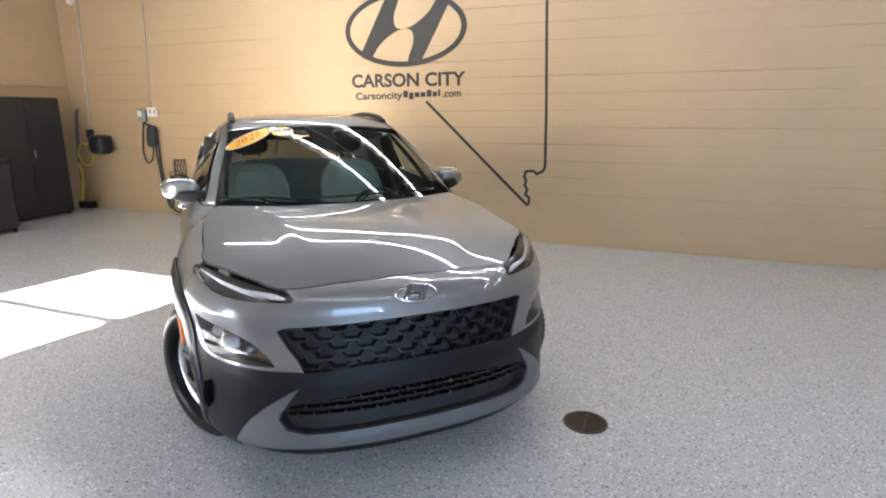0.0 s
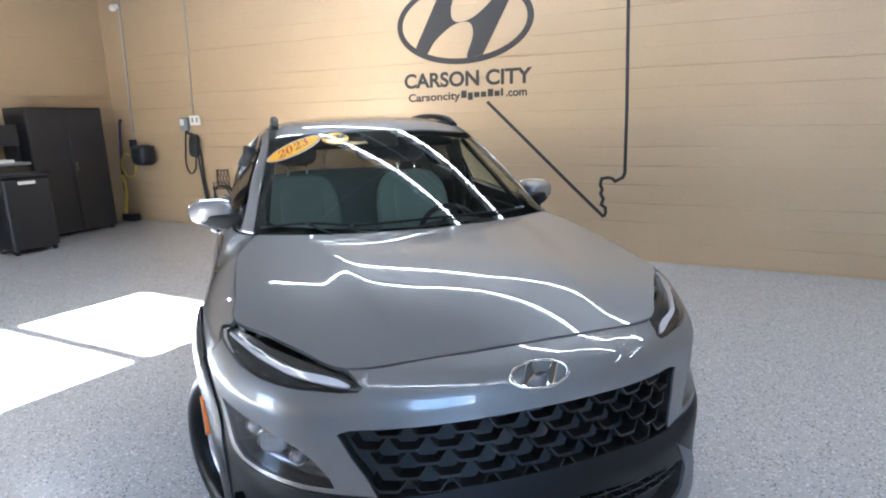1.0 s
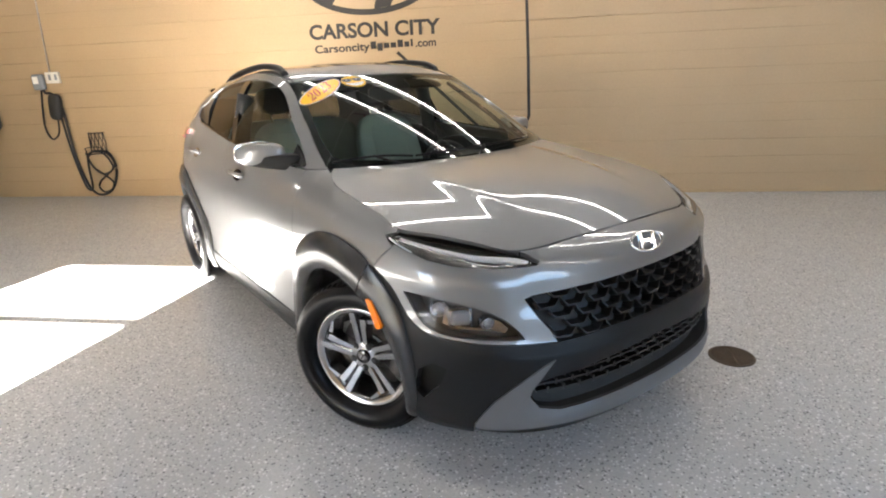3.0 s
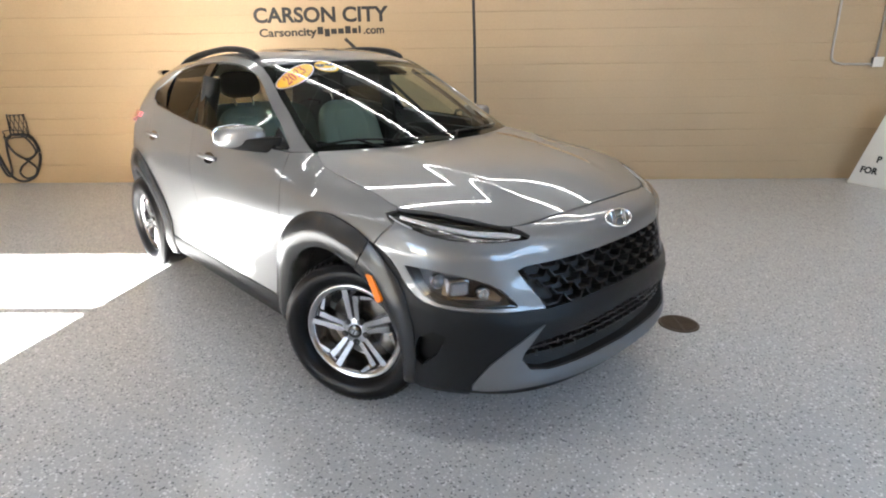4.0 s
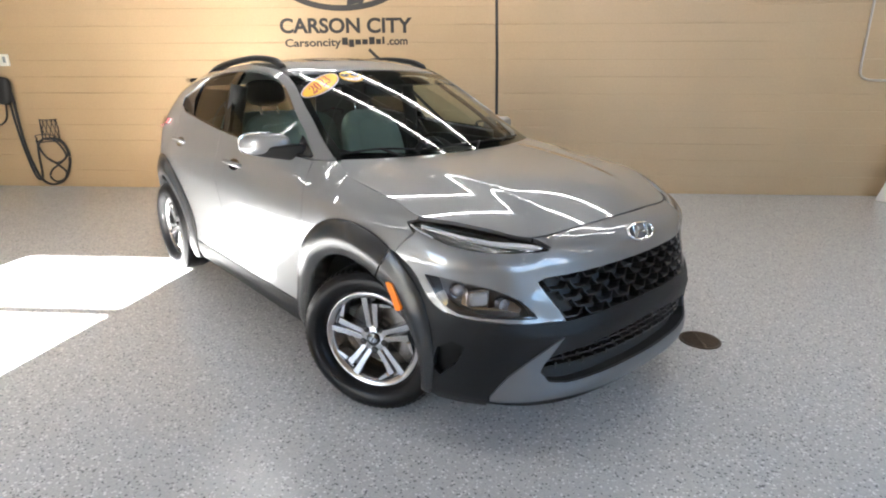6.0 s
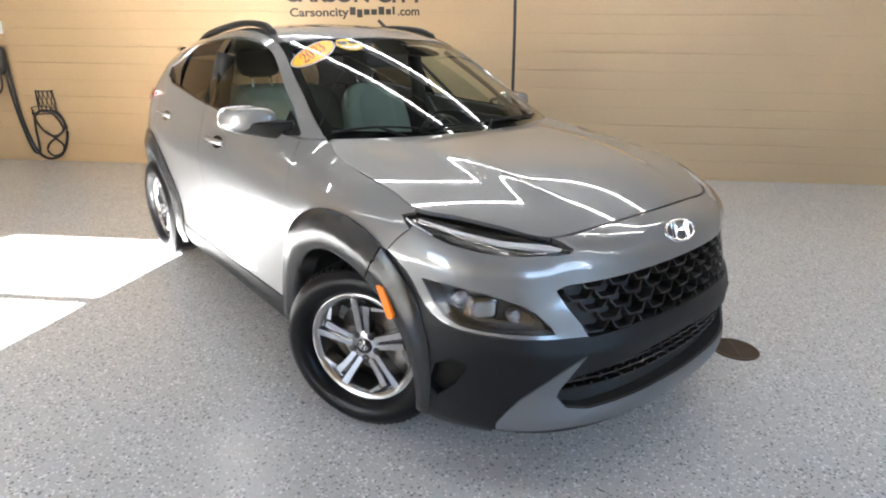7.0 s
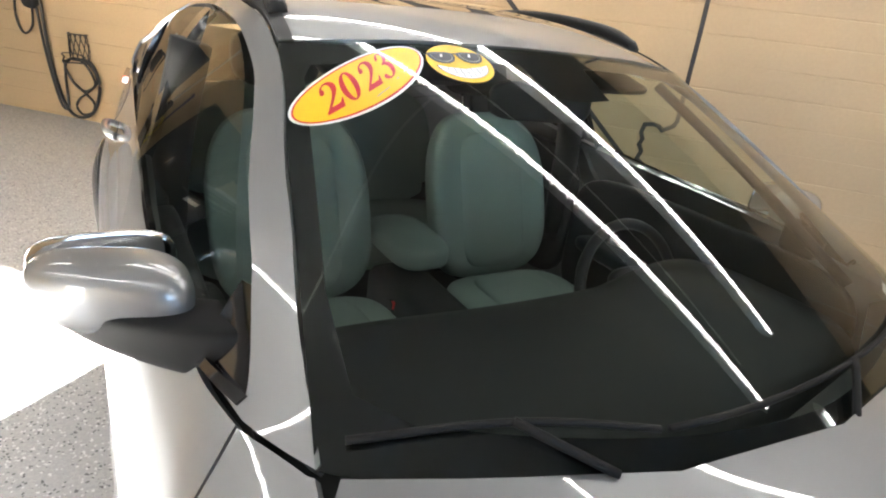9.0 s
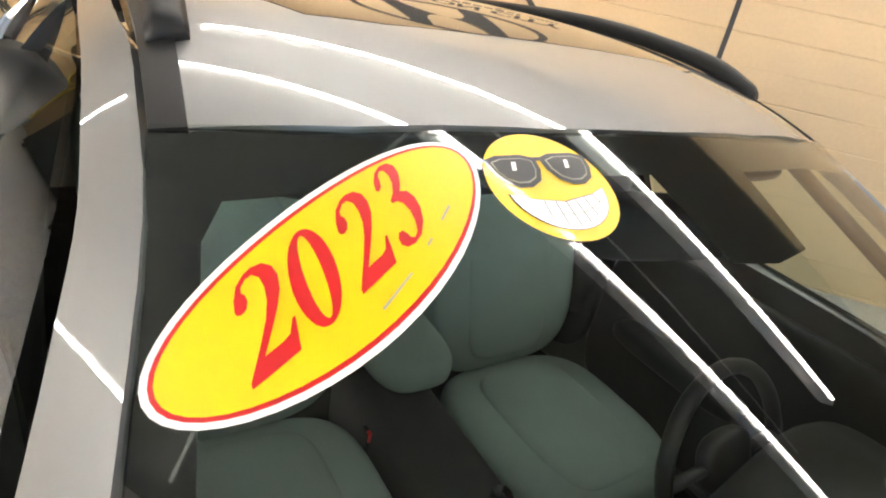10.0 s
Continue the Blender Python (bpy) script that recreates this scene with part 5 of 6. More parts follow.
d.sheet("disc", d.oval(0.068, 0.068), YELLOW, face, 1)
for x in (-0.031, 0.031):
    oval = lambda rx, ry, x=x: [d.at(x + a * rx, 0.018 + b * ry) for a, b in ((-1, 0.75), (-0.5, 1), (0.5, 1), (1, 0.75), (0.95, 0.0), (0.7, -0.65), (0.25, -1), (-0.25, -1), (-0.7, -0.65), (-0.95, 0.0))]
    d.sheet("lens", oval(0.029, 0.021), INK, face, 2)
    d.sheet("lens_shade", oval(0.023, 0.016), GREY_INK, face, 3)
    d.sheet("lens_centre", oval(0.0215, 0.0145), INK, face, 4)
    d.sheet("glint", [d.at(x + a, 0.021 + b) for a, b in ((-0.006, -0.004), (-0.001, -0.004), (0.003, 0.007), (-0.002, 0.007))], WHITE, face, 5)
d.sheet("bridge", [d.at(a, b) for a, b in ((-0.060, 0.030), (0.060, 0.030), (0.060, 0.035), (-0.060, 0.035))], INK, face, 2)
grin = lambda k, drop: [d.at(k * 0.055 * math.cos(a), -0.006 - drop + k * 0.050 * math.sin(a)) for a in np.linspace(math.pi * 1.02, math.pi * 1.98, 18)] + [d.at(k * 0.036, -0.016 - drop), d.at(0, -0.022 - drop), d.at(-k * 0.036, -0.016 - drop)]
d.sheet("teeth_edge", grin(1.0, 0.0), INK, face, 2)
d.sheet("teeth", grin(0.965, 0.0014), WHITE, face, 3)
for i in range(-3, 4):
    d.sheet("tooth_line", [d.at(i * 0.0125 - 0.0005, -0.0535 + 0.0028 * i * i), d.at(i * 0.0125 + 0.0005, -0.0535 + 0.0028 * i * i), d.at(i * 0.0115 + 0.0005, -0.0235 + 0.0007 * i * i), d.at(i * 0.0115 - 0.0005, -0.0235 + 0.0007 * i * i)], INK, face, 4)
d.sheet("tooth_line", [d.at(a, -0.039 + 8.0 * a * a) for a in np.linspace(-0.042, 0.042, 9)] + [d.at(a, -0.0381 + 8.0 * a * a) for a in np.linspace(0.042, -0.042, 9)], GREY_INK, face, 4)
tag = thing("paper_tag", CAR.matrix_world.copy(), "small white paper tag behind the windscreen", "tag")
panel("sheet", [(0.79, 0.03), (0.885, 0.02), (0.865, 0.10), (0.775, 0.105)], WHITE, tag, chart=screen, proud=-0.006, lip=0.0, gap=0.0, step=0.1)

for s0, t0, s1, t1, sp, tp in ((-0.955, 0.045, -0.44, 0.085, -0.55, 0.03), (-0.42, 0.085, 0.80, 0.07, 0.05, 0.03)):
    q = [(s0 + (s1 - s0) * k, t0 + (t1 - t0) * k + 0.03 * math.sin(math.pi * k)) for k in np.linspace(0, 1, 12)]
    bm = bmesh.new()
    tube(bm, [Vector(p + n * 0.010) for p, n in zip(screen(q), outward(screen, q))], 0.005, 8)
    wiper = part("wiper", bm, MATTE, CAR, "black wiper blade", smooth=True)
    q = [(sp + (0.5 * (s0 + s1) - sp) * k, tp + (0.5 * (t0 + t1) + 0.03 - tp) * k) for k in np.linspace(0, 1, 6)]
    bm = bmesh.new()
    tube(bm, [Vector(p + n * (0.006 + 0.008 * k)) for p, n, k in zip(screen(q), outward(screen, q), np.linspace(0, 1, 6))], 0.006, 8)
    part("wiper_arm", bm, MATTE, wiper, smooth=True)

# cabin
def seat(x, back_h=0.62, wide=0.25, y0=1.33, y1=1.60):
    cushion = part("seat", pillow((wide, 0.27, 0.085), 3.2, 16, Matrix.Translation((x, y0, 0.56)), lambda q: Vector((q.x, q.y, q.z + 0.035 * (abs(q.x) / wide) ** 3 + 0.03 * max(0, -q.y / 0.27) ** 2))), SEAT, CAR, "grey-green cloth seat", smooth=True)
    rec = Matrix.Translation((x, y1, 0.60)) @ Matrix.Rotation(radians(-20), 4, "X") @ Matrix.Translation((0, 0, back_h / 2))
    part("backrest", pillow((wide, 0.075, back_h / 2), 3.6, 18, rec, lambda q: Vector((q.x * (1 - 0.16 * max(0, q.z / (back_h / 2)) ** 2), q.y - 0.045 * (abs(q.x) / wide) ** 3, q.z))), SEAT, cushion, smooth=True)
    part("back_insert", pillow((wide * 0.58, 0.03, back_h * 0.40), 4.5, 14, rec @ Matrix.Translation((0, -0.058, -0.02))), SEAT, cushion, smooth=True)
    part("cushion_insert", pillow((wide * 0.6, 0.21, 0.03), 4.5, 14, Matrix.Translation((x, y0 - 0.02, 0.63))), SEAT, cushion, smooth=True)
    part("head_restraint", pillow((0.135, 0.05, 0.085), 3.0, 12, rec @ Matrix.Translation((0, 0.0, back_h / 2 + 0.15))), CABIN, cushion, smooth=True)
    for dx in (-0.06, 0.06):
        bm = bmesh.new()
        tube(bm, [rec @ Vector((dx, 0, back_h / 2 - 0.05)), rec @ Vector((dx, 0, back_h / 2 + 0.12))], 0.006, 8)
        part("restraint_post", bm, CHROME, cushion, smooth=True)
    part("buckle", boxed((x - math.copysign(0.275, x) - 0.012, 1.44, 0.55), (x - math.copysign(0.275, x) + 0.012, 1.47, 0.64), 0.004), CABIN, cushion)
    part("buckle_button", boxed((x - math.copysign(0.275, x) - 0.010, 1.438, 0.615), (x - math.copysign(0.275, x) + 0.010, 1.452, 0.641), 0.002), RED_BUTTON, cushion, "red buckle button")
    return cushion


seat(-0.37)
seat(0.37)
part("rear_seat", pillow((0.62, 0.26, 0.09), 4, 14, Matrix.Translation((0, 2.2, 0.56))), SEAT, CAR, "grey-green cloth rear bench", smooth=True)
part("rear_backrest", pillow((0.60, 0.08, 0.30), 4, 14, Matrix.Translation((0, 2.56, 0.86)) @ Matrix.Rotation(radians(-20), 4, "X")), SEAT, CAR, smooth=True)
part("armrest", pillow((0.10, 0.18, 0.05), 3.4, 12, Matrix.Translation((0.005, 1.59, 0.785))), SEAT, CAR, "grey-green padded armrest", smooth=True)
part("console", pillow((0.10, 0.42, 0.15), 6, 10, Matrix.Translation((0, 1.30, 0.53))), CABIN, CAR, smooth=True)
bm = bmesh.new()
tube(bm, [Vector((0, 1.13, 0.66)), Vector((0, 1.12, 0.76))], [0.014, 0.022], 10)
part("gear_lever", bm, GLOSS_BLACK, CAR, smooth=True)


def dash_bend(q):
    return Vector((q.x, q.y - 0.02 - 0.10 * (1 - (q.x / 0.72) ** 2), q.z + 0.03 * max(0, 1 - ((q.x - 0.37) / 0.2) ** 2) * (q.z > 0)))


part("dashboard", pillow((0.70, 0.26, 0.17), 5, 18, Matrix.Translation((0, 0.745, 0.81)), dash_bend), CABIN, CAR, "black dashboard", smooth=True)
LEATHER = material("black leather", (0.007, 0.007, 0.0075), 0.5, bump=0.2, bump_scale=500)
wheel_m = Matrix.Translation((0.38, 0.95, 0.87)) @ Matrix.Rotation(radians(66), 4, "X")
bm = bmesh.new()
tube(bm, [wheel_m @ Vector((0.185 * math.cos(a), 0.18 * math.sin(a), 0)) for a in (2 * math.pi * i / 48 for i in range(48))], 0.016, 10, closed=True)
steering = part("steering_wheel", bm, LEATHER, CAR, "black steering wheel", smooth=True)
part("steering_boss", pillow((0.075, 0.06, 0.025), 3, 10, wheel_m), LEATHER, steering, smooth=True)
for a in (0, 180, 270):
    bm = bmesh.new()
    tube(bm, [wheel_m @ Vector((0.05 * math.cos(radians(a)), 0.05 * math.sin(radians(a)), 0)), wheel_m @ Vector((0.178 * math.cos(radians(a)), 0.175 * math.sin(radians(a)), 0))], 0.013, 8)
    part("steering_spoke", bm, LEATHER, steering, smooth=True)
panel("headliner", both([(0, 1.1), (0.5, 1.15), (0.52, 2.2), (0.46, 2.95), (0, 2.98)]), HEADLINER, CAR, chart=roof, proud=-0.05, lip=0.0, gap=0.0, step=0.08, label="pale cloth headliner")
part("cabin_mirror", pillow((0.125, 0.022, 0.042), 4, 10, Matrix.Translation((0.0, 1.02, 1.36)) @ Matrix.Rotation(radians(-12), 4, "Z")), CABIN, CAR, "black interior mirror", smooth=True)
for x in (-0.30, 0.30):
    part("sun_visor", pillow((0.17, 0.085, 0.010), 5, 10, Matrix.Translation((x, 1.19, 1.40)) @ Matrix.Rotation(radians(14), 4, "X")), CABIN, CAR, "dark sun visor", smooth=True)
for side in (-1, 1):
    part("door_trim", pillow((0.03, 0.52, 0.27), 5, 12, Matrix.Translation((side * 0.74, 1.05, 0.76))), CABIN, CAR, smooth=True)
    part("door_trim", pillow((0.03, 0.42, 0.28), 5, 12, Matrix.Translation((side * 0.74, 2.0, 0.80))), CABIN, CAR, smooth=True)
    part("door_armrest", pillow((0.05, 0.2, 0.03), 4, 10, Matrix.Translation((side * 0.68, 1.25, 0.78))), CABIN, CAR, smooth=True)
    bm = bmesh.new()
    tube(bm, catmull([Vector((side * 0.64, 1.62, 1.38)), Vector((side * 0.70, 1.64, 1.1)), Vector((side * 0.735, 1.66, 0.7))], 6), 0.05, 8)
    part("door_post", bm, CABIN, CAR, smooth=True)
    bm = bmesh.new()
    tube(bm, catmull([Vector((side * 0.635, 0.55, 1.04)), Vector((side * 0.59, 0.85, 1.225)), Vector((side * 0.53, 1.15, 1.395))], 6), 0.014, 8)
    part("screen_post_trim", bm, CABIN, CAR, smooth=True)


# ---- things on the walls ----
def ribbon(bm, line, width, depth=0.004):
    """A flat painted stroke on a wall: points are x, z; it stands out by depth along -y."""
    pts = [Vector((x, z)) for x, z in line]
    left, right = [], []
    for i, p in enumerate(pts):
        a = (p - pts[i - 1]).normalized() if i else (pts[1] - p).normalized()
        b = (pts[i + 1] - p).normalized() if i < len(pts) - 1 else a
        t = (a + b).normalized() if (a + b).length > 1e-6 else a
        n = Vector((-t.y, t.x))
        k = width / 2 / max(0.5, n.dot(Vector((-a.y, a.x))))
        left.append(p + n * k)
        right.append(p - n * k)
    L = [bm.verts.new((p.x, -depth, p.y)) for p in left]
    R = [bm.verts.new((p.x, -depth, p.y)) for p in right]
    for i in range(len(pts) - 1):
        bm.faces.new((R[i], R[i + 1], L[i + 1], L[i]))
    return bm


ON_WALL = NORTH - 0.001
mural = thing("wall_lettering", pose(0, ON_WALL, 0), "black painted oval emblem and lettering on the block wall", "lettering")
ring, strokes = badge_pieces(0.835, 0.452, 0.072, 0.003)
for name, b in (("oval", ring), ("stroke", strokes)):
    b.transform(Matrix.Translation((-1.765, -0.002, 2.582)) @ Matrix.Rotation(radians(90), 4, "X"))
    part(name, b, SIGN_BLACK, mural)
me = lettering("CARSON CITY", 0.225, 0.001, 0.007)
xs = [v.co.x for v in me.vertices]
k = 1.585 / (max(xs) - min(xs))
me.transform(Matrix.Translation((-1.745, -0.003, 1.962)) @ Matrix.Rotation(radians(90), 4, "X") @ Matrix.Diagonal((k, 1.0, 1, 1)))
part("letters", me, SIGN_BLACK, mural)
SLOPE = 0.0165
for text, x0, x1, zc in (("Carsoncity", -2.478, -1.795, 1.778), (".com", -1.243, -1.0, 1.7955)):
    me = lettering(text, 0.125, 0.001, 0.003)
    xs = [v.co.x for v in me.vertices]
    k = (x1 - x0) / (max(xs) - min(xs))
    me.transform(Matrix.Translation((0.5 * (x0 + x1), -0.003, zc)) @ Matrix.Rotation(radians(90), 4, "X") @ Matrix.Rotation(SLOPE, 4, "Z") @ Matrix.Diagonal((k, 1.0, 1, 1)) @ Matrix.Translation((-0.5 * (max(xs) + min(xs)), 0, 0)))
    part("letters", me, SIGN_BLACK, mural)
x = -1.785
for wd, up, down in ((0.066, 1, 0), (0.060, 0, 1), (0.066, 0, 0), (0.066, 0, 0), (0.066, 1, 0), (0.058, 0, 0), (0.026, 1, 0)):
    base = 1.745 + SLOPE * (x + 2.478)
    part("text_bar", boxed((x, -0.004, base - (0.026 if down else 0)), (x + wd, 0, base + (0.082 if up else 0.058))), SIGN_BLACK, mural)
    x += wd + 0.017
state = thing("wall_outline", pose(0, ON_WALL, 0), "thin black painted outline on the block wall", "painted line")
part("stroke", ribbon(bmesh.new(), [(0.0, 3.5), (0.03, 2.5), (0.062, 1.6), (0.075, 0.93), (0.055, 0.882), (-0.02, 0.84), (-0.05, 0.868), (-0.095, 0.878), (-0.16, 0.865), (-0.172, 0.80), (-0.15, 0.75), (-0.165, 0.70), (-0.135, 0.65), (-0.155, 0.585), (-0.108, 0.552), (-0.105, 0.50), (-0.122, 0.455)], 0.034), SIGN_BLACK, state)
part("stroke", ribbon(bmesh.new(), [(-0.122, 0.452), (-0.5, 0.80), (-1.0, 1.27), (-1.465, 1.705)], 0.036, 0.005), SIGN_BLACK, state)

# conduit and socket boxes
cond = thing("conduit", pose(0, NORTH - 0.016, 0), "thin beige-painted conduit bent along the block wall", "conduit")
bm = bmesh.new()
tube(bm, catmull([Vector(p) for p in ((4.20, 0, TOP), (4.2, 0, 2.6), (4.205, 0, 1.8), (4.21, 0, 1.5), (4.235, 0, 1.40), (4.32, 0, 1.36), (4.45, 0, 1.352), (4.70, 0, 1.35))], 8), 0.013, 8)
part("pipe", bm, GALVANISED, cond, smooth=True)
bm = bmesh.new()
tube(bm, [Vector((4.72, 0, 1.42)), Vector((4.70, 0, TOP))], 0.012, 8)
part("pipe", bm, GALVANISED, cond, smooth=True)
sock = thing("socket_box", pose(4.735, NORTH, 1.375), "small grey double socket box on the wall", "socket")
part("box", boxed((-0.055, -0.05, -0.05), (0.055, -0.006, 0.05), 0.006), GREY_BOX, sock)
part("cover", boxed((-0.06, -0.056, -0.055), (0.06, -0.0505, 0.055), 0.002), WHITE_PLASTIC, sock)

charger = thing("charging_point", pose(-6.2, NORTH, 1.5), "grey wall charger with a black cable and holster", "charger")
part("housing", boxed((-0.19, -0.07, -0.06), (-0.03, -0.006, 0.14), 0.02), GREY_BOX, charger)
part("label_plate", boxed((-0.165, -0.076, 0.02), (-0.085, -0.071, 0.11), 0.002), WHITE_PLASTIC, charger)
part("socket_plate", boxed((0.0, -0.04, 0.02), (0.20, -0.006, 0.16), 0.006), WHITE_PLASTIC, charger)
for dx in (0.05, 0.14):
    part("socket", boxed((dx, -0.045, 0.06), (dx + 0.035, -0.041, 0.13), 0.002), GREY_BOX, charger)
part("holster", pillow((0.085, 0.05, 0.17), 3.5, 12, Matrix.Translation((0.09, -0.08, -0.28)) @ Matrix.Rotation(radians(8), 4, "Y")), BLACK_RUBBER, charger, smooth=True)
bm = bmesh.new()
tube(bm, catmull([Vector(p) for p in ((-0.06, -0.05, -0.06), (0.0, -0.09, -0.1), (0.10, -0.1, -0.12), (0.155, -0.05, -0.3), (0.16, -0.035, -0.7), (0.19, -0.03, -1.05), (0.28, -0.03, -1.36), (0.42, -0.03, -1.47), (0.62, -0.03, -1.40), (0.74, -0.03, -1.15), (0.70, -0.03, -0.93), (0.58, -0.035, -0.86))], 8), 0.016, 8)
part("cable", bm, BLACK_RUBBER, charger, smooth=True)
bm = bmesh.new()
tube(bm, catmull([Vector(p) for p in ((0.12, -0.06, -0.42), (0.13, -0.05, -0.7), (0.17, -0.045, -1.05), (0.24, -0.04, -1.36), (0.32, -0.035, -1.38), (0.335, -0.035, -1.1), (0.36, -0.04, -0.9))], 8), 0.013, 8)
part("cable", bm, BLACK_RUBBER, charger, smooth=True)
bm = bmesh.new()
tube(bm, catmull([Vector(p) for p in ((-0.1, -0.04, -0.05), (-0.16, -0.03, -0.3), (-0.19, -0.03, -0.55), (-0.12, -0.03, -0.70), (0.0, -0.03, -0.62), (0.05, -0.04, -0.40))], 8), 0.011, 8)
part("cable", bm, BLACK_RUBBER, charger, smooth=True)
bm = bmesh.new()
tube(bm, [Vector((0.06, -0.012, 0.16)), Vector((0.15, -0.012, TOP - 1.5))], 0.009, 8)
part("feed_pipe", bm, GALVANISED, charger, smooth=True)

hanger = thing("cable_hanger", pose(-5.65, NORTH, 0.6), "black wire basket hanger holding a coiled black cable", "hanger")
for i in range(-3, 4):
    for lean in (-1, 1):
        bm = bmesh.new()
        pts = []
        for h in np.linspace(0, 1, 6):
            a = radians(90 + i * 28 + lean * 40 * (h - 0.5))
            pts.append(Vector((0.12 * math.cos(a) * (1 - 0.08 * h), -0.02 - 0.07 * abs(math.sin(a)), 0.02 + 0.25 * h)))
        tube(bm, pts, 0.0045, 6)
        part("wire", bm, BLACK_STEEL, hanger)
for h, r in ((0.02, 0.12), (0.27, 0.112)):
    bm = bmesh.new()
    tube(bm, [Vector((r * math.cos(a), -0.02 - 0.07 * math.sin(a), h)) for a in np.linspace(0, math.pi, 14)], 0.006, 6)
    part("basket_ring", bm, BLACK_STEEL, hanger)
bm = bmesh.new()
tube(bm, catmull([Vector(p) for p in ((-0.2, -0.03, 0.03), (-0.17, -0.08, 0.07), (0.0, -0.1, 0.09), (0.11, -0.07, 0.06))], 5), 0.006, 6)
part("hook", bm, BLACK_STEEL, hanger)
bm = bmesh.new()
tube(bm, catmull([Vector(p) for p in ((-0.2, -0.03, 0.03), (-0.16, -0.09, -0.02), (0.0, -0.11, 0.0), (0.11, -0.07, 0.0))], 5), 0.008, 6)
part("hook", bm, BLACK_STEEL, hanger)
bm = bmesh.new()
tube(bm, catmull([Vector(p) for p in ((-0.17, -0.06, -0.04), (-0.06, -0.07, 0.03), (0.1, -0.07, 0.02), (0.2, -0.06, -0.09), (0.17, -0.05, -0.2), (0.03, -0.05, -0.28), (-0.1, -0.05, -0.22), (-0.17, -0.06, -0.06), (-0.08, -0.07, 0.025), (0.08, -0.07, 0.0), (0.17, -0.055, -0.18), (0.06, -0.05, -0.29), (-0.06, -0.045, -0.37), (-0.11, -0.045, -0.46), (-0.04, -0.045, -0.53), (0.08, -0.045, -0.49), (0.12, -0.045, -0.40), (0.05, -0.05, -0.32), (-0.08, -0.06, -0.22))], 6), 0.012, 8)
part("cable_coil", bm, BLACK_RUBBER, hanger, smooth=True)

reel = thing("hose_reel", pose(-7.15, NORTH, 1.08), "black wall-mounted hose reel with yellow hose", "hose reel")
part("casing", pillow((0.16, 0.14, 0.16), 3.5, 12, Matrix.Translation((0.0, -0.17, 0.0))), BLACK_STEEL, reel, smooth=True)
part("bracket", boxed((-0.06, -0.04, -0.12), (0.06, -0.006, 0.14), 0.006), BLACK_STEEL, reel)
bm = bmesh.new()
tube(bm, catmull([Vector(p) for p in ((-0.16, -0.22, 0.06), (-0.3, -0.2, 0.0), (-0.42, -0.16, 0.02), (-0.55, -0.14, -0.05), (-0.6, -0.13, -0.2), (-0.5, -0.13, -0.34), (-0.32, -0.14, -0.32), (-0.2, -0.18, -0.18), (-0.14, -0.2, -0.06))], 8), 0.013, 8)
part("hose", bm, YELLOW_HOSE, reel, smooth=True)
bm = bmesh.new()
tube(bm, [Vector((-0.38, -0.02, 0.24)), Vector((-0.27, -0.02, TOP - 1.08))], 0.017, 8)
part("air_pipe", bm, GALVANISED, reel, smooth=True)
part("valve", boxed((-0.42, -0.09, 0.08), (-0.32, -0.006, 0.24), 0.02), BLACK_STEEL, reel)
hook = thing("hanging_hose", pose(-7.85, 4.16, 0), "purple and yellow air hoses hung in the corner", "hose")
PURPLE = material("dull purple hose", (0.10, 0.07, 0.13), 0.5, grain=0.1)
bm = bmesh.new()
tube(bm, catmull([Vector(p) for p in ((0.12, 0.06, 1.62), (0.09, 0.04, 1.58), (0.03, 0.03, 1.1), (0.0, 0.03, 0.75), (0.02, 0.02, 0.45))], 6), 0.02, 8)
part("hose", bm, PURPLE, hook, smooth=True)
bm = bmesh.new()
tube(bm, catmull([Vector(p) for p in ((0.02, 0.0, 0.75), (0.07, 0.0, 0.60), (0.06, 0.0, 0.40), (0.02, -0.02, 0.2), (0.0, -0.04, 0.02))], 6), 0.022, 8)
part("hose", bm, YELLOW_HOSE, hook, smooth=True)
part("foot_block", boxed((-0.02, -0.08, 0.0), (0.26, 0.06, 0.12), 0.015), BLACK_STEEL, hook)

cam_dome = thing("wall_camera", pose(-7.5, NORTH, 3.28), "small white dome camera high in the corner", "camera")
part("base", boxed((-0.05, -0.05, 0.0), (0.05, -0.006, 0.06), 0.01), WHITE_PLASTIC, cam_dome)
part("dome", pillow((0.05, 0.05, 0.05), 2.2, 10, Matrix.Translation((0, -0.08, 0.0))), WHITE_PLASTIC, cam_dome, smooth=True)

# ---- things on the floor ----
cab = thing("steel_cabinet", pose(-7.42, 3.69, 0), "tall black steel storage cabinet against the wall", "cabinet")
part("body", boxed((-0.52, -1.05, 0.04), (-0.022, 0.0, 1.805), 0.006), BLACK_STEEL, cab)
for y0, y1 in ((-1.045, -0.527), (-0.522, -0.005)):
    dr = part("door", boxed((-0.02, y0, 0.06), (0.0, y1, 1.79), 0.004), BLACK_STEEL, cab)
    if y1 > -0.1:
        part("handle", boxed((0.001, -0.50, 0.92), (0.03, -0.475, 1.04), 0.008), CHROME, dr, "chrome lever handle")
for y in (-1.0, -0.05):
    for xx in (-0.48, -0.06):
        part("foot", boxed((xx - 0.02, y - 0.02, 0), (xx + 0.02, y + 0.02, 0.042), 0.004), BLACK_STEEL, cab)
bench = thing("tool_bench", pose(-7.4, 2.6, 0), "dark steel tool bench with a hutch above it", "workbench")
part("drawer_unit", boxed((-0.5, -1.5, 0.03), (0.0, -0.02, 1.05), 0.006), BLACK_STEEL, bench)
for i in range(4):
    part("drawer", boxed((0.001, -1.48, 0.08 + i * 0.24), (0.02, -0.04, 0.30 + i * 0.24), 0.006), BLACK_STEEL, bench)
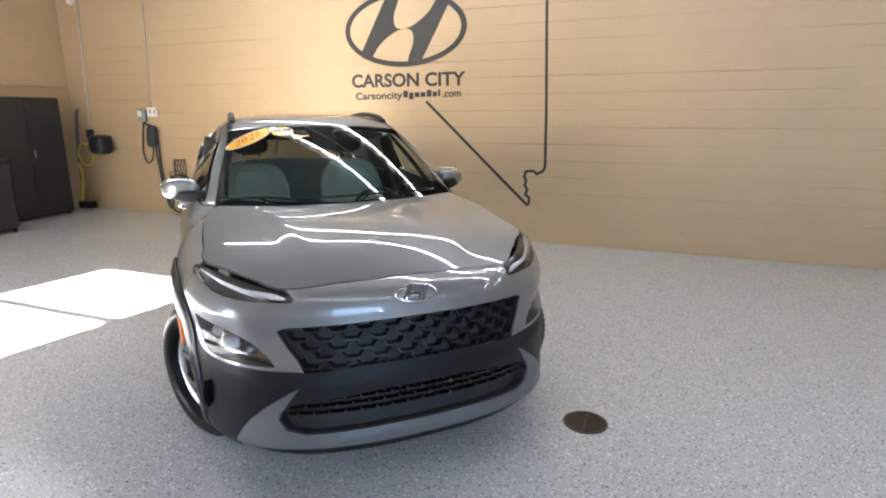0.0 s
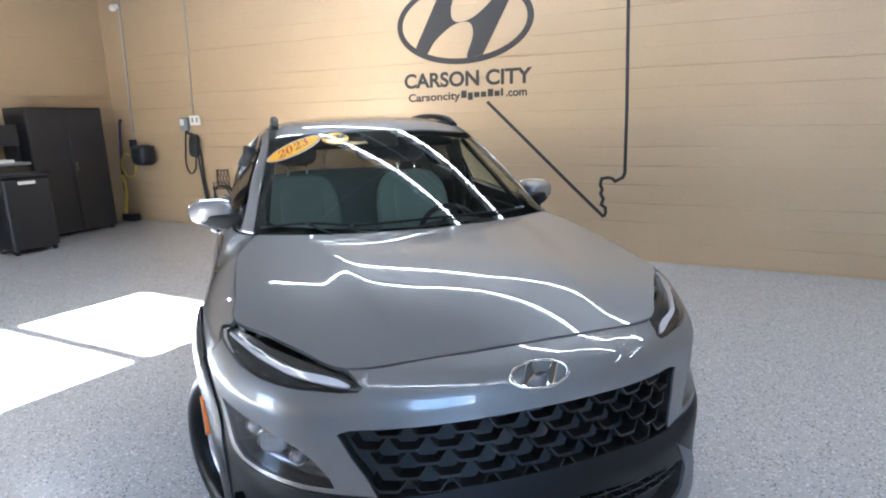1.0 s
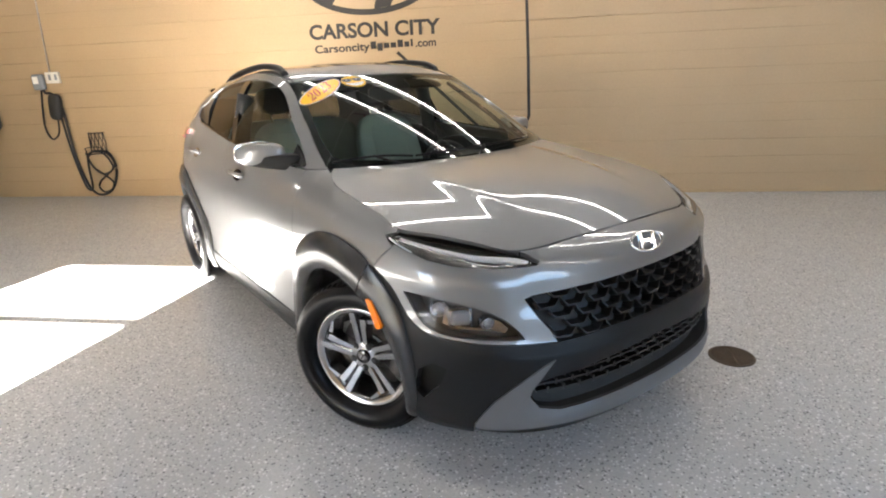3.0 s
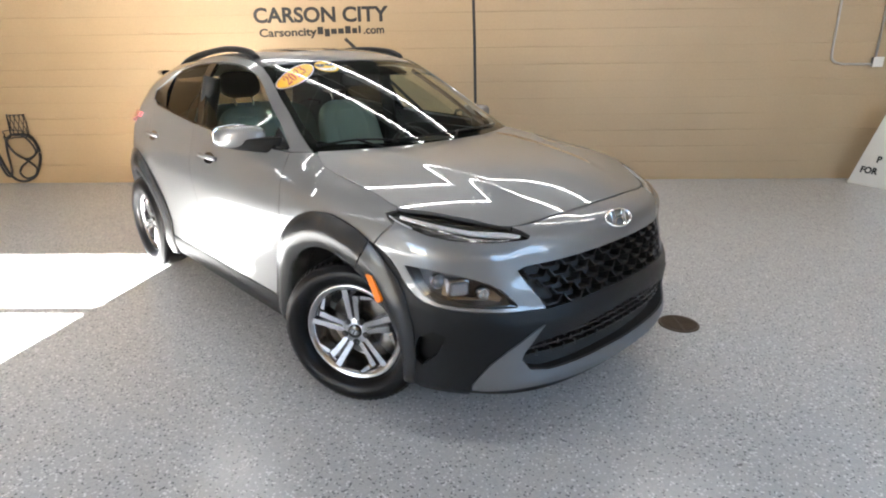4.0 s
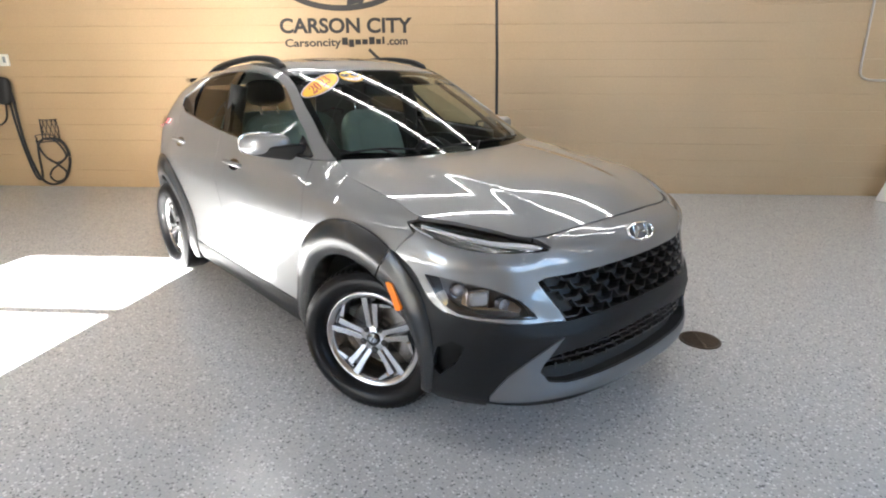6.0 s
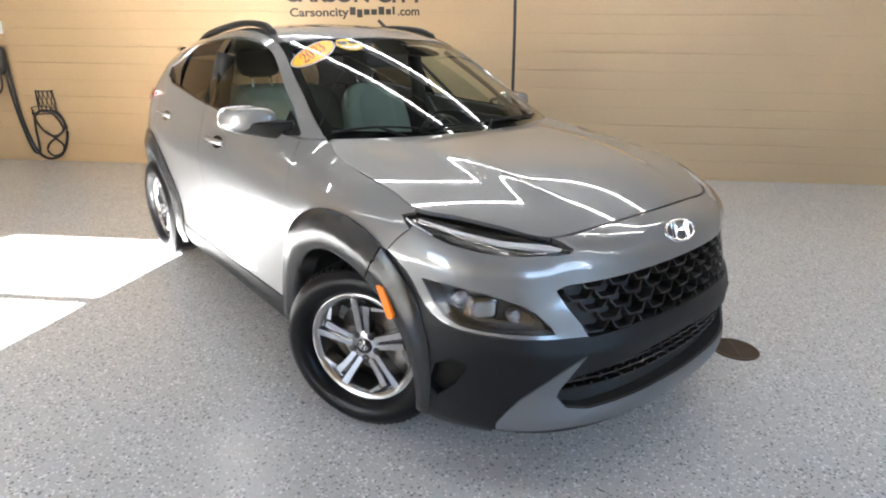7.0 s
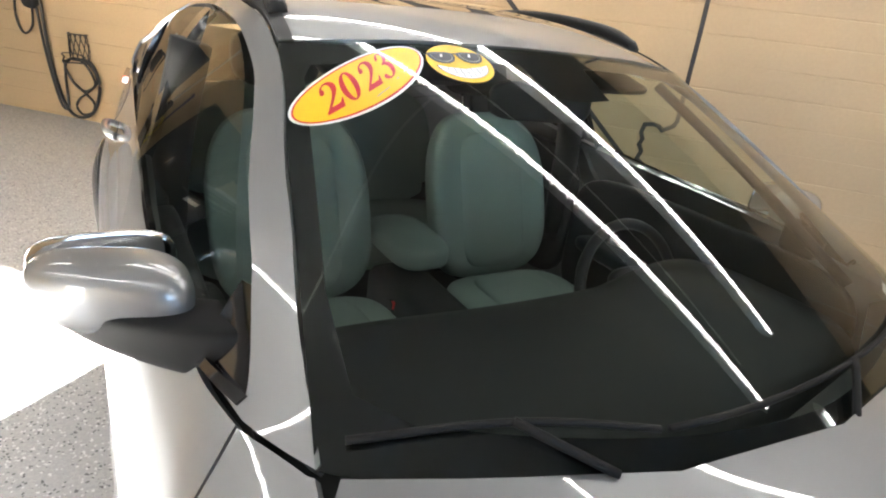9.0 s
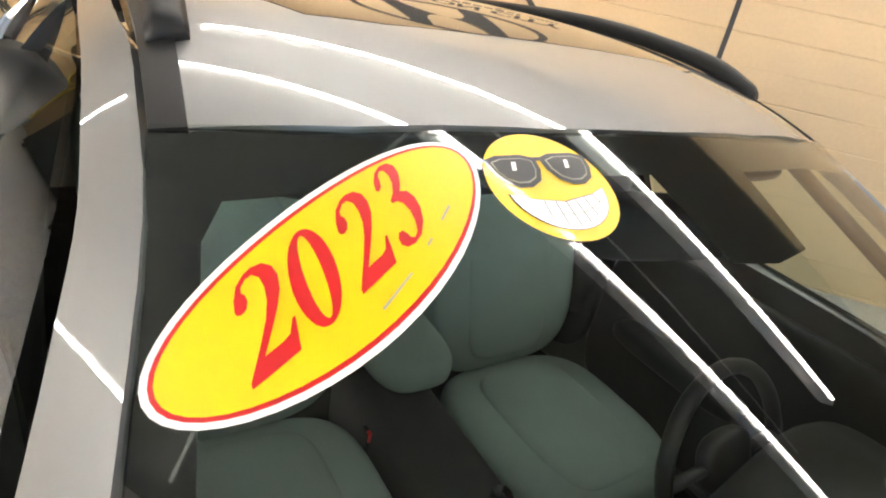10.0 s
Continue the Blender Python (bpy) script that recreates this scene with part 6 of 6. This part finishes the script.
part("worktop", boxed((-0.5, -1.52, 1.055), (0.03, -0.02, 1.09), 0.006), GREY_BOX, bench)
part("hutch", boxed((-0.5, -1.5, 1.3), (-0.15, -0.02, 1.58), 0.006), BLACK_STEEL, bench)
part("side", boxed((-0.5, -0.05, 1.092), (-0.18, -0.02, 1.298), 0.002), BLACK_STEEL, bench)
part("feet", boxed((-0.45, -1.45, 0), (-0.05, -0.1, 0.028)), BLACK_STEEL, bench)
tray = thing("paper_stack", pose(-7.52, 2.3, 1.09), "stack of white papers on the bench", "papers")
part("sheets", boxed((-0.1, -0.3, 0), (0.12, 0.1, 0.04), 0.003), WHITE_PLASTIC, tray)
cart = thing("tool_cart", pose(-6.66, 2.38, 0), "dark grey rolling bin with a pale lid", "cart")
part("body", boxed((-0.42, -0.55, 0.06), (0.0, 0.0, 0.94), 0.03), BLACK_STEEL, cart)
part("lid", boxed((-0.44, -0.57, 0.945), (0.02, 0.02, 0.985), 0.014), BLACK_STEEL, cart)
part("badge_strip", boxed((0.003, -0.38, 0.86), (0.006, -0.18, 0.90), 0.001), WHITE_PLASTIC, cart)
for y in (-0.5, -0.05):
    for xx in (-0.37, -0.05):
        bm = bmesh.new()
        spin(bm, [(0.001, -0.015), (0.034, -0.015), (0.036, -0.01), (0.036, 0.01), (0.034, 0.015), (0.001, 0.015)], 16, m=Matrix.Translation((xx, y, 0.036)) @ Matrix.Rotation(radians(90), 4, "X"))
        part("castor", bm, BLACK_RUBBER, cart, smooth=True)

drain = thing("floor_drain", pose(1.14, 0.195, 0.001), "round brown slotted floor drain grate", "drain")
BRONZE = material("brown cast grate", (0.085, 0.062, 0.045), 0.45, metal=0.7, grain=0.15, stain=0.2, stain_scale=12)
bm = bmesh.new()
spin(bm, [(0.112, 0.0), (0.112, 0.003), (0.110, 0.0045), (0.098, 0.0045), (0.097, 0.001)], 48)
part("rim", bm, BRONZE, drain, smooth=True)
# flat dark disc above the floor paints the shade inside the drain
bm = bmesh.new()
spin(bm, [(0.001, 0.0008), (0.098, 0.0008)], 48)
part("well", bm, DARK_IN, drain)
for i in range(-6, 7):
    yy = i * 0.0145
    half = math.sqrt(max(0.0, 0.098 ** 2 - yy ** 2))
    for x0, x1 in ((-half, -0.006), (0.006, half)):
        if x1 - x0 > 0.01:
            part("bar", boxed((x0, yy - 0.0045, 0.001), (x1, yy + 0.0045, 0.0042), 0.001, 1), BRONZE, drain)
part("bar", boxed((-0.006, -0.097, 0.001), (0.006, 0.097, 0.0045), 0.001, 1), BRONZE, drain)

board = thing("floor_sign", pose(4.56, 4.0, 0, 0, 0, -68), "white folding floor sign with black lettering", "sign")
for k, tilt in ((1, 0.0), (0, 0.0)):
    b = slab(bmesh.new(), [(0, 0), (0.62, 0), (0.44, 0.95), (0.18, 0.95)], 0.02, (Matrix.Translation((0, -0.02, 0.004)) @ Matrix.Rotation(radians(78), 4, "X")) if k else (Matrix.Translation((0, 0.42, 0.004)) @ Matrix.Rotation(radians(102), 4, "X")))
    bmesh.ops.bevel(b, geom=b.edges[:], offset=0.006, segments=2, affect="EDGES")
    part("leaf", b, WHITE_PLASTIC, board, smooth=False)
for text, x0, zz in (("P", 0.27, 0.31), ("FOR", 0.20, 0.175)):
    me = lettering(text, 0.10, 0.0005, 0.004)
    me.transform(Matrix.Translation((0, -0.02, 0.004)) @ Matrix.Rotation(radians(78), 4, "X") @ Matrix.Translation((x0, zz, 0.023)))
    part("letters", me, SIGN_BLACK, board)
